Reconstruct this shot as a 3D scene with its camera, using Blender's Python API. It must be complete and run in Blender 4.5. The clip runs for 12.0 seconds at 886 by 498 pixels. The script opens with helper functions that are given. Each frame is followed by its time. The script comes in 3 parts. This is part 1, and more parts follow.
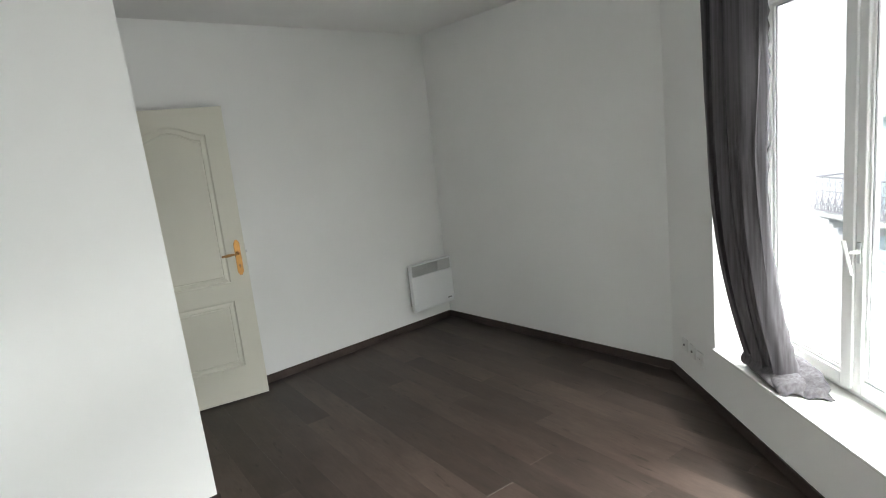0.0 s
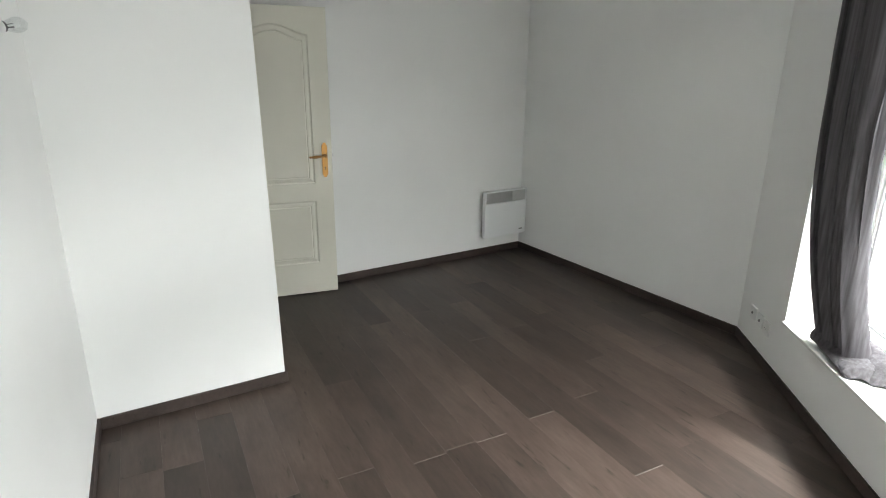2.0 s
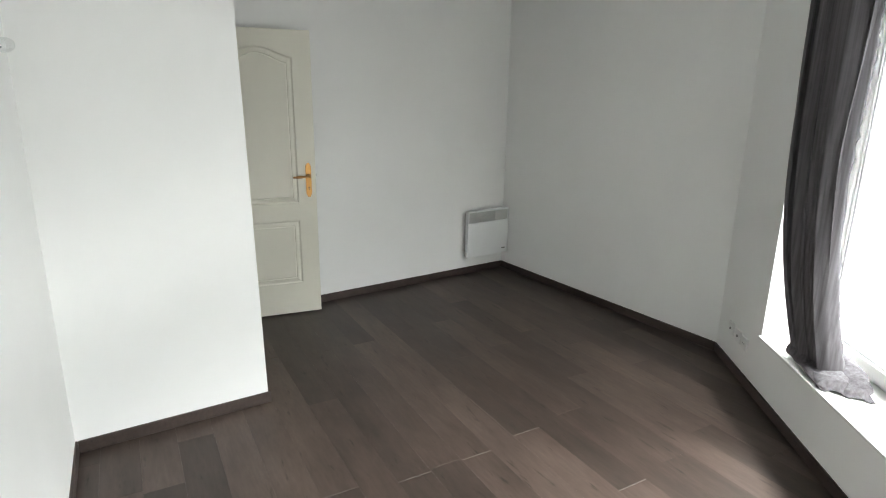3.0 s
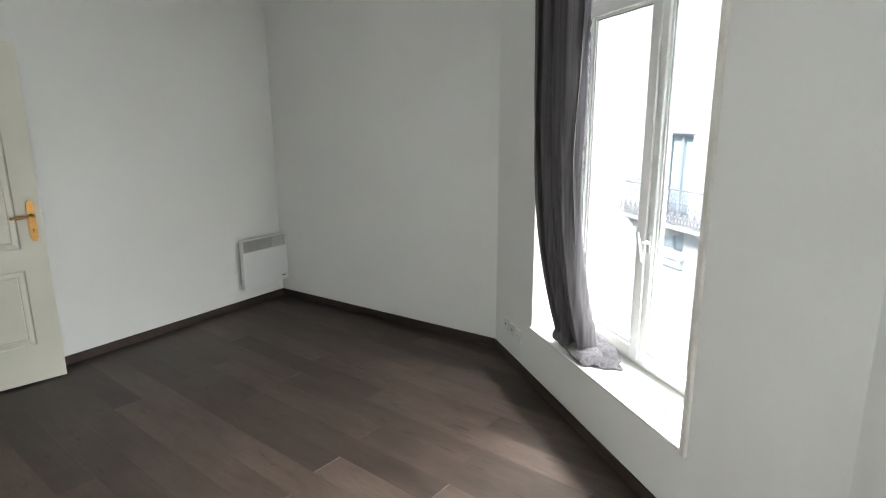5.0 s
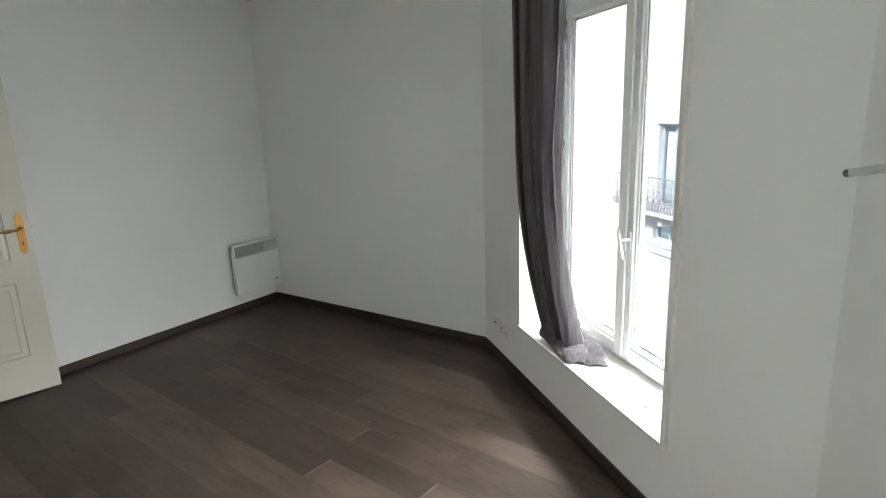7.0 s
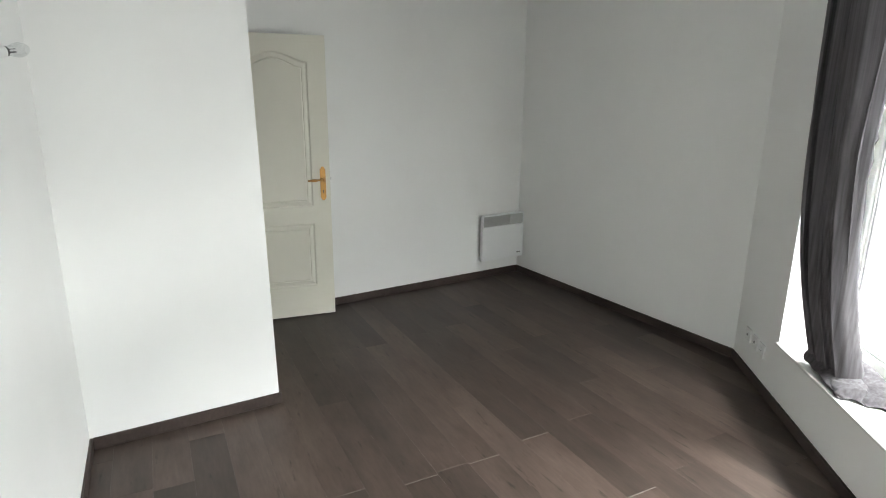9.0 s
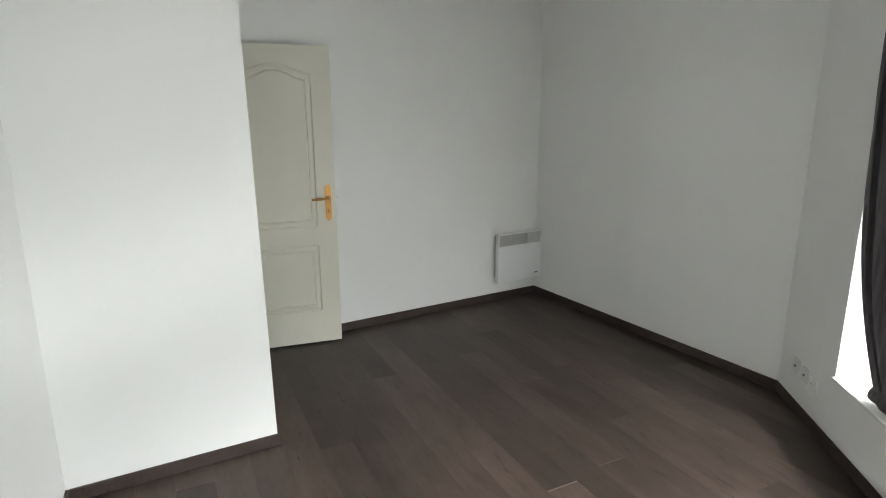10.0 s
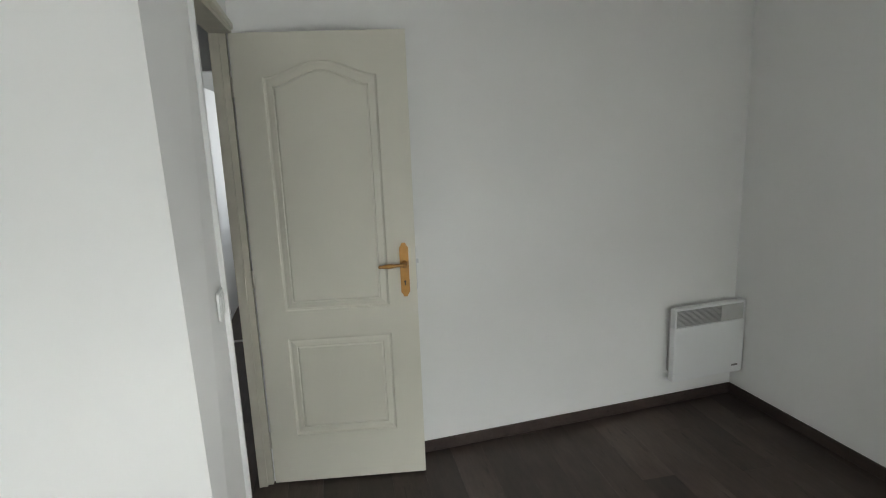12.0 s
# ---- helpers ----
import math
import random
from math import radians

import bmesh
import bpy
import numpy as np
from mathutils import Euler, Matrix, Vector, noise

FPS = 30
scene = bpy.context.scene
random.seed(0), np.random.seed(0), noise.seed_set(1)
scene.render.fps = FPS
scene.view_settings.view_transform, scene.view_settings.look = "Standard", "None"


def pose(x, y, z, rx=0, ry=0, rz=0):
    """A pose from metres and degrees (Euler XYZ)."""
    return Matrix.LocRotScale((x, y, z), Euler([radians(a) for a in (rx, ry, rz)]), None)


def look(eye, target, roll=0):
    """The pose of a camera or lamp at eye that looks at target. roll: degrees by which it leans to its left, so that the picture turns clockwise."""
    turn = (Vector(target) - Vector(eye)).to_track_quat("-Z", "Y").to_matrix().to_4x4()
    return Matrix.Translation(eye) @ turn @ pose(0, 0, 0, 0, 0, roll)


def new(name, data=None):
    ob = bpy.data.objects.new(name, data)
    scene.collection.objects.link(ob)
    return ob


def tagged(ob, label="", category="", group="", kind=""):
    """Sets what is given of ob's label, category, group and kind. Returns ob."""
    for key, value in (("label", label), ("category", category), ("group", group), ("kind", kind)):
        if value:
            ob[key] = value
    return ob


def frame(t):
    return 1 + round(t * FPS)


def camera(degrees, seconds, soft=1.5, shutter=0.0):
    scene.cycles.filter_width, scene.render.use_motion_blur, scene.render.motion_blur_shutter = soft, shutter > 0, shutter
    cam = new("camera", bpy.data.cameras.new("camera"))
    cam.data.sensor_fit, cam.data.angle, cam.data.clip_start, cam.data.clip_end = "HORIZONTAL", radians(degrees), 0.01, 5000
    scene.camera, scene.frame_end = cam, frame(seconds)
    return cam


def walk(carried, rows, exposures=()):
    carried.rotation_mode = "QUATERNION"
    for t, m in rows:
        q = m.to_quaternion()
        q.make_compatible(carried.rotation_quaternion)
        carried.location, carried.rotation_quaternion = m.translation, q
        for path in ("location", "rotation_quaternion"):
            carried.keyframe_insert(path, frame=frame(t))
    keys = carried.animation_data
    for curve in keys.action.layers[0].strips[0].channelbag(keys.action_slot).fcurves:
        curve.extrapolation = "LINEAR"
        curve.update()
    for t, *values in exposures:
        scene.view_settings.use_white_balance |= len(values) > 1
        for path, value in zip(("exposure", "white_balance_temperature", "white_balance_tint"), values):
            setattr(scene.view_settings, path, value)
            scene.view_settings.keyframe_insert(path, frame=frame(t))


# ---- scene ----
cam = camera(75.4, 12.0, soft=1.1)
PATH = [
    (0, (-3.079, -4.41, 1.633), (-1.954, -2.795, 1.278), -6.2),
    (0.5, (-3.154, -4.384, 1.633), (-2.112, -2.721, 1.248), -5.0),
    (1, (-3.125, -4.425, 1.641), (-2.104, -2.756, 1.225), -2.7),
    (1.5, (-3.107, -4.447, 1.65), (-2.157, -2.766, 1.127), -0.7),
    (2, (-3.141, -4.448, 1.638), (-2.26, -2.752, 1.047), 0.6),
    (2.5, (-3.14, -4.472, 1.633), (-2.288, -2.75, 1.079), 0.5),
    (2.7, (-3.16, -4.481, 1.629), (-2.287, -2.763, 1.095), 0.5),
    (4.3, (-3.101, -4.437, 1.648), (-1.749, -3.045, 1.163), -0.1),
    (4.5, (-3.067, -4.45, 1.64), (-1.667, -3.104, 1.16), -0.8),
    (5, (-3.087, -4.426, 1.605), (-1.57, -3.201, 1.162), -0.3),
    (5.5, (-3.06, -4.466, 1.631), (-1.486, -3.316, 1.183), -1.3),
    (6, (-3.081, -4.469, 1.612), (-1.488, -3.339, 1.184), -0.8),
    (6.5, (-3.072, -4.476, 1.632), (-1.493, -3.33, 1.194), -1.2),
    (6.7, (-3.052, -4.496, 1.64), (-1.492, -3.327, 1.195), -1.6),
    (8.3, (-3.078, -4.516, 1.631), (-1.962, -2.932, 1.137), -0.1),
    (8.5, (-3.103, -4.509, 1.618), (-2.068, -2.87, 1.124), 0.3),
    (9, (-3.108, -4.506, 1.62), (-2.229, -2.781, 1.117), 0.5),
    (9.5, (-3.074, -4.453, 1.62), (-2.244, -2.704, 1.117), 0.3),
    (10, (-2.984, -4.244, 1.599), (-2.138, -2.489, 1.146), -0.2),
    (10.5, (-2.889, -3.881, 1.595), (-1.968, -2.159, 1.162), -1.4),
    (11, (-2.603, -3.628, 1.611), (-1.740, -1.884, 1.148), -2.4),
    (11.5, (-2.382, -3.283, 1.598), (-1.704, -1.450, 1.171), -2.7),
    (12, (-2.291, -2.866, 1.629), (-1.924, -0.943, 1.222), -2.2),
]
EXPOSURES = [(0.0, 1.55), (2.5, 1.7), (4.5, 1.84), (5.0, 1.67), (5.5, 1.48), (6.0, 1.39), (6.5, 1.32), (8.5, 1.75), (9.5, 1.66), (11.0, 1.56), (11.5, 1.52), (12.0, 1.42)]
walk(cam, [(t, look(eye, target, roll)) for t, eye, target, roll in PATH], EXPOSURES)

# ---- plan (metres) ----
CEIL = 2.62
BASE = 0.062                       # baseboard height
AB = Vector((0.0, 0.0))            # corner of the heater wall and the plain wall
BC = Vector((0.169, -2.280))       # corner of the plain wall and the window wall
CD = Vector((-1.339, -4.422))       # corner of the two window walls
PC = Vector((-2.611, -1.565))      # outer corner of the partition
EP = Vector((-3.502, -1.627))      # partition meets the long side wall
DE = Vector((-3.502, -5.671))      # second window wall meets the side wall
U1 = (CD - BC).normalized()
U2 = (DE - CD).normalized()


def local(origin, along):
    """Axes of a wall: x along it, y out of the room, z up."""
    return Matrix(((along.x, -along.y, 0, origin.x), (along.y, along.x, 0, origin.y), (0, 0, 1, 0), (0, 0, 0, 1)))


W1 = local(BC, U1)
W2 = local(CD, U2)

# ---- world, sun, added daylight lamps ----
world = bpy.data.worlds.new("world")
scene.world = world
world.use_nodes = True
wn = world.node_tree
sky = wn.nodes.new("ShaderNodeTexSky")
sky.sky_type = "NISHITA"
sky.sun_disc = False
sky.sun_elevation = radians(48)
sky.sun_rotation = radians(200)
sky.air_density, sky.dust_density, sky.ozone_density = 1.0, 4.0, 1.0
wn.nodes["Background"].inputs["Strength"].default_value = 0.075
wn.links.new(sky.outputs["Color"], wn.nodes["Background"].inputs["Color"])

sun_data = bpy.data.lights.new("sun", "SUN")
sun_data.energy, sun_data.angle, sun_data.color = 2.2, radians(12), (1.0, 0.96, 0.9)
sun = new("sun", sun_data)
sun.matrix_world = look((-6.0, -4.0, 9.0), (4.0, -9.0, 0.0))


def daylight_lamp(m, s0, s1, z0, z1, depth, power, tilt, spread=180):
    """Added area lamp that stands in for daylight, tilted downwards into the room."""
    data = bpy.data.lights.new("daylight_stand_in", "AREA")
    data.shape, data.size, data.size_y = "RECTANGLE", s1 - s0, z1 - z0
    data.spread = radians(spread)
    data.energy, data.color = power, (0.95, 0.99, 0.978)
    ob = new("daylight_stand_in", data)
    ob.matrix_world = m @ pose((s0 + s1) / 2, depth, (z0 + z1) / 2, -90 + tilt, 0, 0)
    return ob


# added hall light: a lamp in a made-up opening of the east wall
daylight_lamp(local(Vector((-2.66, 0.0)), Vector((0.0, 1.0))) @ pose(0, 0, 0, 0, 0, 180), -3.4, -2.1, 0.9, 2.3, 0.12, 2.2, 0)
# each window: a lamp behind its panes, another outside above it, standing in for sky
daylight_lamp(W1, 1.12, 1.84, 0.62, 1.04, 0.40, 7.5, 18, 150)
daylight_lamp(W1, 0.05, 2.75, 2.70, 4.50, 1.40, 440, 36, 150)
daylight_lamp(W2, 0.42, 1.76, 0.50, 1.50, 0.38, 9.0, 38, 150)
daylight_lamp(W2, 0.10, 2.30, 2.70, 4.50, 1.40, 480, 36, 150)


# ---- materials ----
def material(name, base, rough=0.5, metal=0.0, scale=6.0, vary=0.06, bump=0.0, bump_scale=120.0, spec=0.5, coat=0.0):
    m = bpy.data.materials.new(name)
    m.use_nodes = True
    n, l = m.node_tree.nodes, m.node_tree.links
    b = n["Principled BSDF"]
    b.inputs["Roughness"].default_value = rough
    b.inputs["Metallic"].default_value = metal
    b.inputs["Specular IOR Level"].default_value = spec
    b.inputs["Coat Weight"].default_value = coat
    co = n.new("ShaderNodeTexCoord")
    t1 = n.new("ShaderNodeTexNoise")
    t1.inputs["Scale"].default_value = scale
    t1.inputs["Detail"].default_value = 6
    l.new(co.outputs["Object"], t1.inputs["Vector"])
    ramp = n.new("ShaderNodeValToRGB")
    ramp.color_ramp.elements[0].position, ramp.color_ramp.elements[1].position = 0.3, 0.7
    ramp.color_ramp.elements[0].color = (*[c * (1 - vary) for c in base], 1)
    ramp.color_ramp.elements[1].color = (*[min(1, c * (1 + vary)) for c in base], 1)
    l.new(t1.outputs["Fac"], ramp.inputs["Fac"])
    l.new(ramp.outputs["Color"], b.inputs["Base Color"])
    if bump:
        t2 = n.new("ShaderNodeTexNoise")
        t2.inputs["Scale"].default_value = bump_scale
        t2.inputs["Detail"].default_value = 4
        l.new(co.outputs["Object"], t2.inputs["Vector"])
        bp = n.new("ShaderNodeBump")
        bp.inputs["Strength"].default_value = bump
        bp.inputs["Distance"].default_value = 0.002
        l.new(t2.outputs["Fac"], bp.inputs["Height"])
        l.new(bp.outputs["Normal"], b.inputs["Normal"])
    return m


M_WALL = material("wall_paint", (0.87, 0.87, 0.855), 0.75, scale=1.0, vary=0.028, bump=0.10, bump_scale=90, spec=0.3)
M_CEIL = material("ceiling_paint", (0.84, 0.83, 0.815), 0.85, scale=1.5, vary=0.015, bump=0.15, bump_scale=80, spec=0.2)
M_CREAM = material("cream_door_paint", (0.72, 0.695, 0.60), 0.45, scale=3, vary=0.02, bump=0.12, bump_scale=160)
M_TRIM = material("aged_cream_trim", (0.75, 0.735, 0.69), 0.5, scale=9, vary=0.05, bump=0.15)
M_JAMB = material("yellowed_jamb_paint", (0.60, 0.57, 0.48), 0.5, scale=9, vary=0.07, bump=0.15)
M_PVC = material("white_window_plastic", (0.80, 0.80, 0.79), 0.3, scale=4, vary=0.01)
M_SILL = material("white_sill_paint", (0.74, 0.735, 0.71), 0.45, scale=5, vary=0.03, bump=0.1)
M_METAL = material("brushed_steel", (0.62, 0.62, 0.62), 0.3, 1.0, scale=40, vary=0.08)
M_BRASS = material("polished_brass", (0.40, 0.215, 0.072), 0.34, 1.0, scale=30, vary=0.12)
M_DARK = material("dark_void", (0.02, 0.02, 0.02), 0.7)
# also colours the strips that stand for shade round the panes
M_DARKGREY = material("dark_grey", (0.22, 0.22, 0.22), 0.6, scale=20, vary=0.05)
M_HEATER = material("heater_enamel", (0.83, 0.84, 0.84), 0.35, scale=5, vary=0.01)
M_GRILLE = material("heater_grille_grey", (0.50, 0.50, 0.49), 0.5, scale=20, vary=0.04)
M_PLASTIC = material("socket_plastic", (0.80, 0.80, 0.785), 0.35, scale=10, vary=0.02)
M_TUBE = material("polished_white_metal", (0.96, 0.97, 0.98), 0.16, 1.0, scale=10, vary=0.01)
M_COVER = material("heater_cover_grey", (0.54, 0.54, 0.525), 0.5, scale=20, vary=0.04)
# the sill cap's grey shading is put into this base colour
M_CAP = material("shaded_white_plastic", (0.50, 0.50, 0.48), 0.4, scale=20, vary=0.04)
M_FACADE = material("pale_render", (0.85, 0.87, 0.90), 0.9, scale=1.2, vary=0.05, bump=0.3, bump_scale=30)
M_STONE = material("pale_stone", (0.74, 0.75, 0.76), 0.85, scale=5, vary=0.08, bump=0.3, bump_scale=30)
M_IRON = material("painted_iron", (0.40, 0.40, 0.45), 0.5, scale=20, vary=0.1)
M_ROAD = material("street_asphalt", (0.11, 0.11, 0.108), 0.9, scale=2, vary=0.12, bump=0.3)
M_FRAMEBLUE = material("grey_blue_joinery", (0.50, 0.57, 0.64), 0.5, scale=10, vary=0.05)
M_SHEER = material("blue_grey_net_curtain", (0.70, 0.80, 0.86), 0.9, scale=20, vary=0.1)
M_BULBCAP = material("bulb_cap", (0.10, 0.10, 0.10), 0.35, 0.8, scale=30, vary=0.1)


def wood_material(name, dark, light, rough, object_random=True, axis=1):
    m = bpy.data.materials.new(name)
    m.use_nodes = True
    n, l = m.node_tree.nodes, m.node_tree.links
    b = n["Principled BSDF"]
    co = n.new("ShaderNodeTexCoord")
    info = n.new("ShaderNodeObjectInfo")
    mul = n.new("ShaderNodeMath")
    mul.operation, mul.inputs[1].default_value = "MULTIPLY", 37.0
    l.new(info.outputs["Random"], mul.inputs[0])
    mp = n.new("ShaderNodeMapping")
    mp.inputs["Scale"].default_value = (15, 2.2, 15) if axis == 1 else (2.2, 15, 15)
    l.new(co.outputs["Object"], mp.inputs["Vector"])
    off = n.new("ShaderNodeVectorMath")
    off.operation = "ADD"
    l.new(mp.outputs["Vector"], off.inputs[0])
    l.new(mul.outputs[0], off.inputs[1])
    g1 = n.new("ShaderNodeTexNoise")
    g1.inputs["Scale"].default_value, g1.inputs["Detail"].default_value, g1.inputs["Distortion"].default_value = 1.0, 8, 0.8
    l.new(off.outputs["Vector"], g1.inputs["Vector"])
    mp2 = n.new("ShaderNodeMapping")
    mp2.inputs["Scale"].default_value = (6, 2.3, 6) if axis == 1 else (2.3, 6, 6)
    l.new(co.outputs["Object"], mp2.inputs["Vector"])
    off2 = n.new("ShaderNodeVectorMath")
    off2.operation = "ADD"
    l.new(mp2.outputs["Vector"], off2.inputs[0])
    l.new(mul.outputs[0], off2.inputs[1])
    g2 = n.new("ShaderNodeTexNoise")
    g2.inputs["Scale"].default_value, g2.inputs["Detail"].default_value = 1.0, 3
    l.new(off2.outputs["Vector"], g2.inputs["Vector"])
    mix = n.new("ShaderNodeMath")
    mix.operation, mix.inputs[1].default_value = "MULTIPLY_ADD", 0.40
    l.new(g1.outputs["Fac"], mix.inputs[0])
    half = n.new("ShaderNodeMath")
    half.operation, half.inputs[1].default_value = "MULTIPLY", 0.60
    l.new(g2.outputs["Fac"], half.inputs[0])
    l.new(half.outputs[0], mix.inputs[2])
    ramp = n.new("ShaderNodeValToRGB")
    ramp.color_ramp.elements[0].position, ramp.color_ramp.elements[1].position = 0.24, 0.76
    ramp.color_ramp.elements[0].color, ramp.color_ramp.elements[1].color = (*dark, 1), (*light, 1)
    l.new(mix.outputs[0], ramp.inputs["Fac"])
    # dark knots and pores, drawn out along the board
    mp3 = n.new("ShaderNodeMapping")
    mp3.inputs["Scale"].default_value = (30, 5, 30) if axis == 1 else (5, 30, 30)
    l.new(co.outputs["Object"], mp3.inputs["Vector"])
    off3 = n.new("ShaderNodeVectorMath")
    off3.operation = "ADD"
    l.new(mp3.outputs["Vector"], off3.inputs[0])
    l.new(mul.outputs[0], off3.inputs[1])
    g3 = n.new("ShaderNodeTexNoise")
    g3.inputs["Scale"].default_value, g3.inputs["Detail"].default_value, g3.inputs["Roughness"].default_value = 1.0, 5, 0.65
    l.new(off3.outputs["Vector"], g3.inputs["Vector"])
    knots = n.new("ShaderNodeMapRange")
    knots.inputs["From Min"].default_value, knots.inputs["From Max"].default_value = 0.615, 0.70
    knots.inputs["To Min"].default_value, knots.inputs["To Max"].default_value = 0.0, 0.8
    l.new(g3.outputs["Fac"], knots.inputs["Value"])
    stain = n.new("ShaderNodeMix")
    stain.data_type = "RGBA"
    l.new(knots.outputs["Result"], stain.inputs[0])
    l.new(ramp.outputs["Color"], stain.inputs[6])
    stain.inputs[7].default_value = (*[c * 0.55 for c in dark], 1)
    mp4 = n.new("ShaderNodeMapping")
    mp4.inputs["Scale"].default_value = (62, 10, 62) if axis == 1 else (10, 62, 62)
    l.new(co.outputs["Object"], mp4.inputs["Vector"])
    off4 = n.new("ShaderNodeVectorMath")
    off4.operation = "ADD"
    l.new(mp4.outputs["Vector"], off4.inputs[0])
    l.new(mul.outputs[0], off4.inputs[1])
    g4 = n.new("ShaderNodeTexNoise")
    g4.inputs["Scale"].default_value, g4.inputs["Detail"].default_value, g4.inputs["Roughness"].default_value = 1.0, 6, 0.7
    l.new(off4.outputs["Vector"], g4.inputs["Vector"])
    fine = n.new("ShaderNodeMapRange")
    fine.inputs["From Min"].default_value, fine.inputs["From Max"].default_value = 0.28, 0.72
    fine.inputs["To Min"].default_value, fine.inputs["To Max"].default_value = 0.80, 1.20
    l.new(g4.outputs["Fac"], fine.inputs["Value"])
    grain = n.new("ShaderNodeHueSaturation")
    l.new(stain.outputs[2], grain.inputs["Color"])
    l.new(fine.outputs["Result"], grain.inputs["Value"])
    hsv = n.new("ShaderNodeHueSaturation")
    l.new(grain.outputs["Color"], hsv.inputs["Color"])
    mr = n.new("ShaderNodeMapRange")
    mr.inputs["To Min"].default_value, mr.inputs["To Max"].default_value = (0.62, 1.30) if object_random else (1, 1)
    l.new(info.outputs["Random"], mr.inputs["Value"])
    l.new(mr.outputs["Result"], hsv.inputs["Value"])
    l.new(hsv.outputs["Color"], b.inputs["Base Color"])
    rr = n.new("ShaderNodeMapRange")
    rr.inputs["To Min"].default_value, rr.inputs["To Max"].default_value = rough - 0.07, rough + 0.1
    l.new(g1.outputs["Fac"], rr.inputs["Value"])
    l.new(rr.outputs["Result"], b.inputs["Roughness"])
    bp = n.new("ShaderNodeBump")
    b.inputs["Specular IOR Level"].default_value = 0.38
    bp.inputs["Strength"].default_value, bp.inputs["Distance"].default_value = 0.2, 0.0012
    l.new(g1.outputs["Fac"], bp.inputs["Height"])
    l.new(bp.outputs["Normal"], b.inputs["Normal"])
    return m


M_PLANK = wood_material("dark_oak_laminate", (0.0265, 0.0172, 0.0138), (0.094, 0.0672, 0.0545), 0.42)
M_PALE_EDGE = material("pale_plank_edge", (0.098, 0.080, 0.067), 0.6, scale=40, vary=0.35)
M_BASE = wood_material("dark_baseboard", (0.034, 0.024, 0.021), (0.072, 0.052, 0.045), 0.48, False)


def glass_material(name, tint, gloss):
    m = bpy.data.materials.new(name)
    m.use_nodes = True
    n, l = m.node_tree.nodes, m.node_tree.links
    n.remove(n["Principled BSDF"])
    tr, gl, mx, lw = (n.new("ShaderNodeBsdfTransparent"), n.new("ShaderNodeBsdfGlossy"), n.new("ShaderNodeMixShader"), n.new("ShaderNodeLayerWeight"))
    tr.inputs["Color"].default_value = (*tint, 1)
    gl.inputs["Roughness"].default_value = 0.02
    lw.inputs["Blend"].default_value = 0.3
    mr = n.new("ShaderNodeMapRange")
    mr.inputs["To Min"].default_value, mr.inputs["To Max"].default_value = 0.03, gloss
    l.new(lw.outputs["Facing"], mr.inputs["Value"])
    l.new(mr.outputs["Result"], mx.inputs[0])
    l.new(tr.outputs[0], mx.inputs[1])
    l.new(gl.outputs[0], mx.inputs[2])
    l.new(mx.outputs[0], n["Material Output"].inputs["Surface"])
    return m


M_GLASS = glass_material("window_glass", (0.97, 0.99, 0.985), 0.25)
M_BULB = glass_material("bulb_glass", (0.95, 0.96, 0.96), 0.5)


def cloth_material():
    m = bpy.data.materials.new("grey_velvet_cloth")
    m.use_nodes = True
    n, l = m.node_tree.nodes, m.node_tree.links
    b = n["Principled BSDF"]
    b.inputs["Roughness"].default_value = 0.95
    b.inputs["Specular IOR Level"].default_value = 0.1
    b.inputs["Sheen Weight"].default_value = 0.03
    b.inputs["Sheen Roughness"].default_value = 0.4
    co = n.new("ShaderNodeTexCoord")
    mp = n.new("ShaderNodeMapping")
    mp.inputs["Scale"].default_value = (46, 46, 0.8)
    l.new(co.outputs["Object"], mp.inputs["Vector"])
    t = n.new("ShaderNodeTexNoise")
    t.inputs["Scale"].default_value, t.inputs["Detail"].default_value = 1.6, 6
    l.new(mp.outputs["Vector"], t.inputs["Vector"])
    ramp = n.new("ShaderNodeValToRGB")
    ramp.color_ramp.elements[0].position, ramp.color_ramp.elements[1].position = 0.3, 0.72
    ramp.color_ramp.elements[0].color = (0.078, 0.071, 0.075, 1)
    ramp.color_ramp.elements[1].color = (0.148, 0.140, 0.151, 1)
    l.new(t.outputs["Fac"], ramp.inputs["Fac"])
    l.new(ramp.outputs["Color"], b.inputs["Base Color"])
    bp = n.new("ShaderNodeBump")
    bp.inputs["Strength"].default_value, bp.inputs["Distance"].default_value = 0.25, 0.003
    l.new(t.outputs["Fac"], bp.inputs["Height"])
    l.new(bp.outputs["Normal"], b.inputs["Normal"])
    tl = n.new("ShaderNodeBsdfTranslucent")
    l.new(ramp.outputs["Color"], tl.inputs["Color"])
    mx = n.new("ShaderNodeMixShader")
    mx.inputs[0].default_value = 0.035
    l.new(b.outputs[0], mx.inputs[1])
    l.new(tl.outputs[0], mx.inputs[2])
    l.new(mx.outputs[0], n["Material Output"].inputs["Surface"])
    return m


M_CLOTH = cloth_material()


# ---- mesh helpers ----
def box(bm, x0, x1, y0, y1, z0, z1, m=None):
    made = bmesh.ops.create_cube(bm, size=1.0)["verts"]
    for v in made:
        v.co = Vector((x0 + (v.co.x + 0.5) * (x1 - x0), y0 + (v.co.y + 0.5) * (y1 - y0), z0 + (v.co.z + 0.5) * (z1 - z0)))
        if m is not None:
            v.co = m @ v.co
    return made


def rounded(bm, width, segments=2):
    bmesh.ops.bevel(bm, geom=[e for e in bm.edges if e.calc_face_angle(0) > 0.6], offset=width, segments=segments, affect="EDGES", profile=0.6)


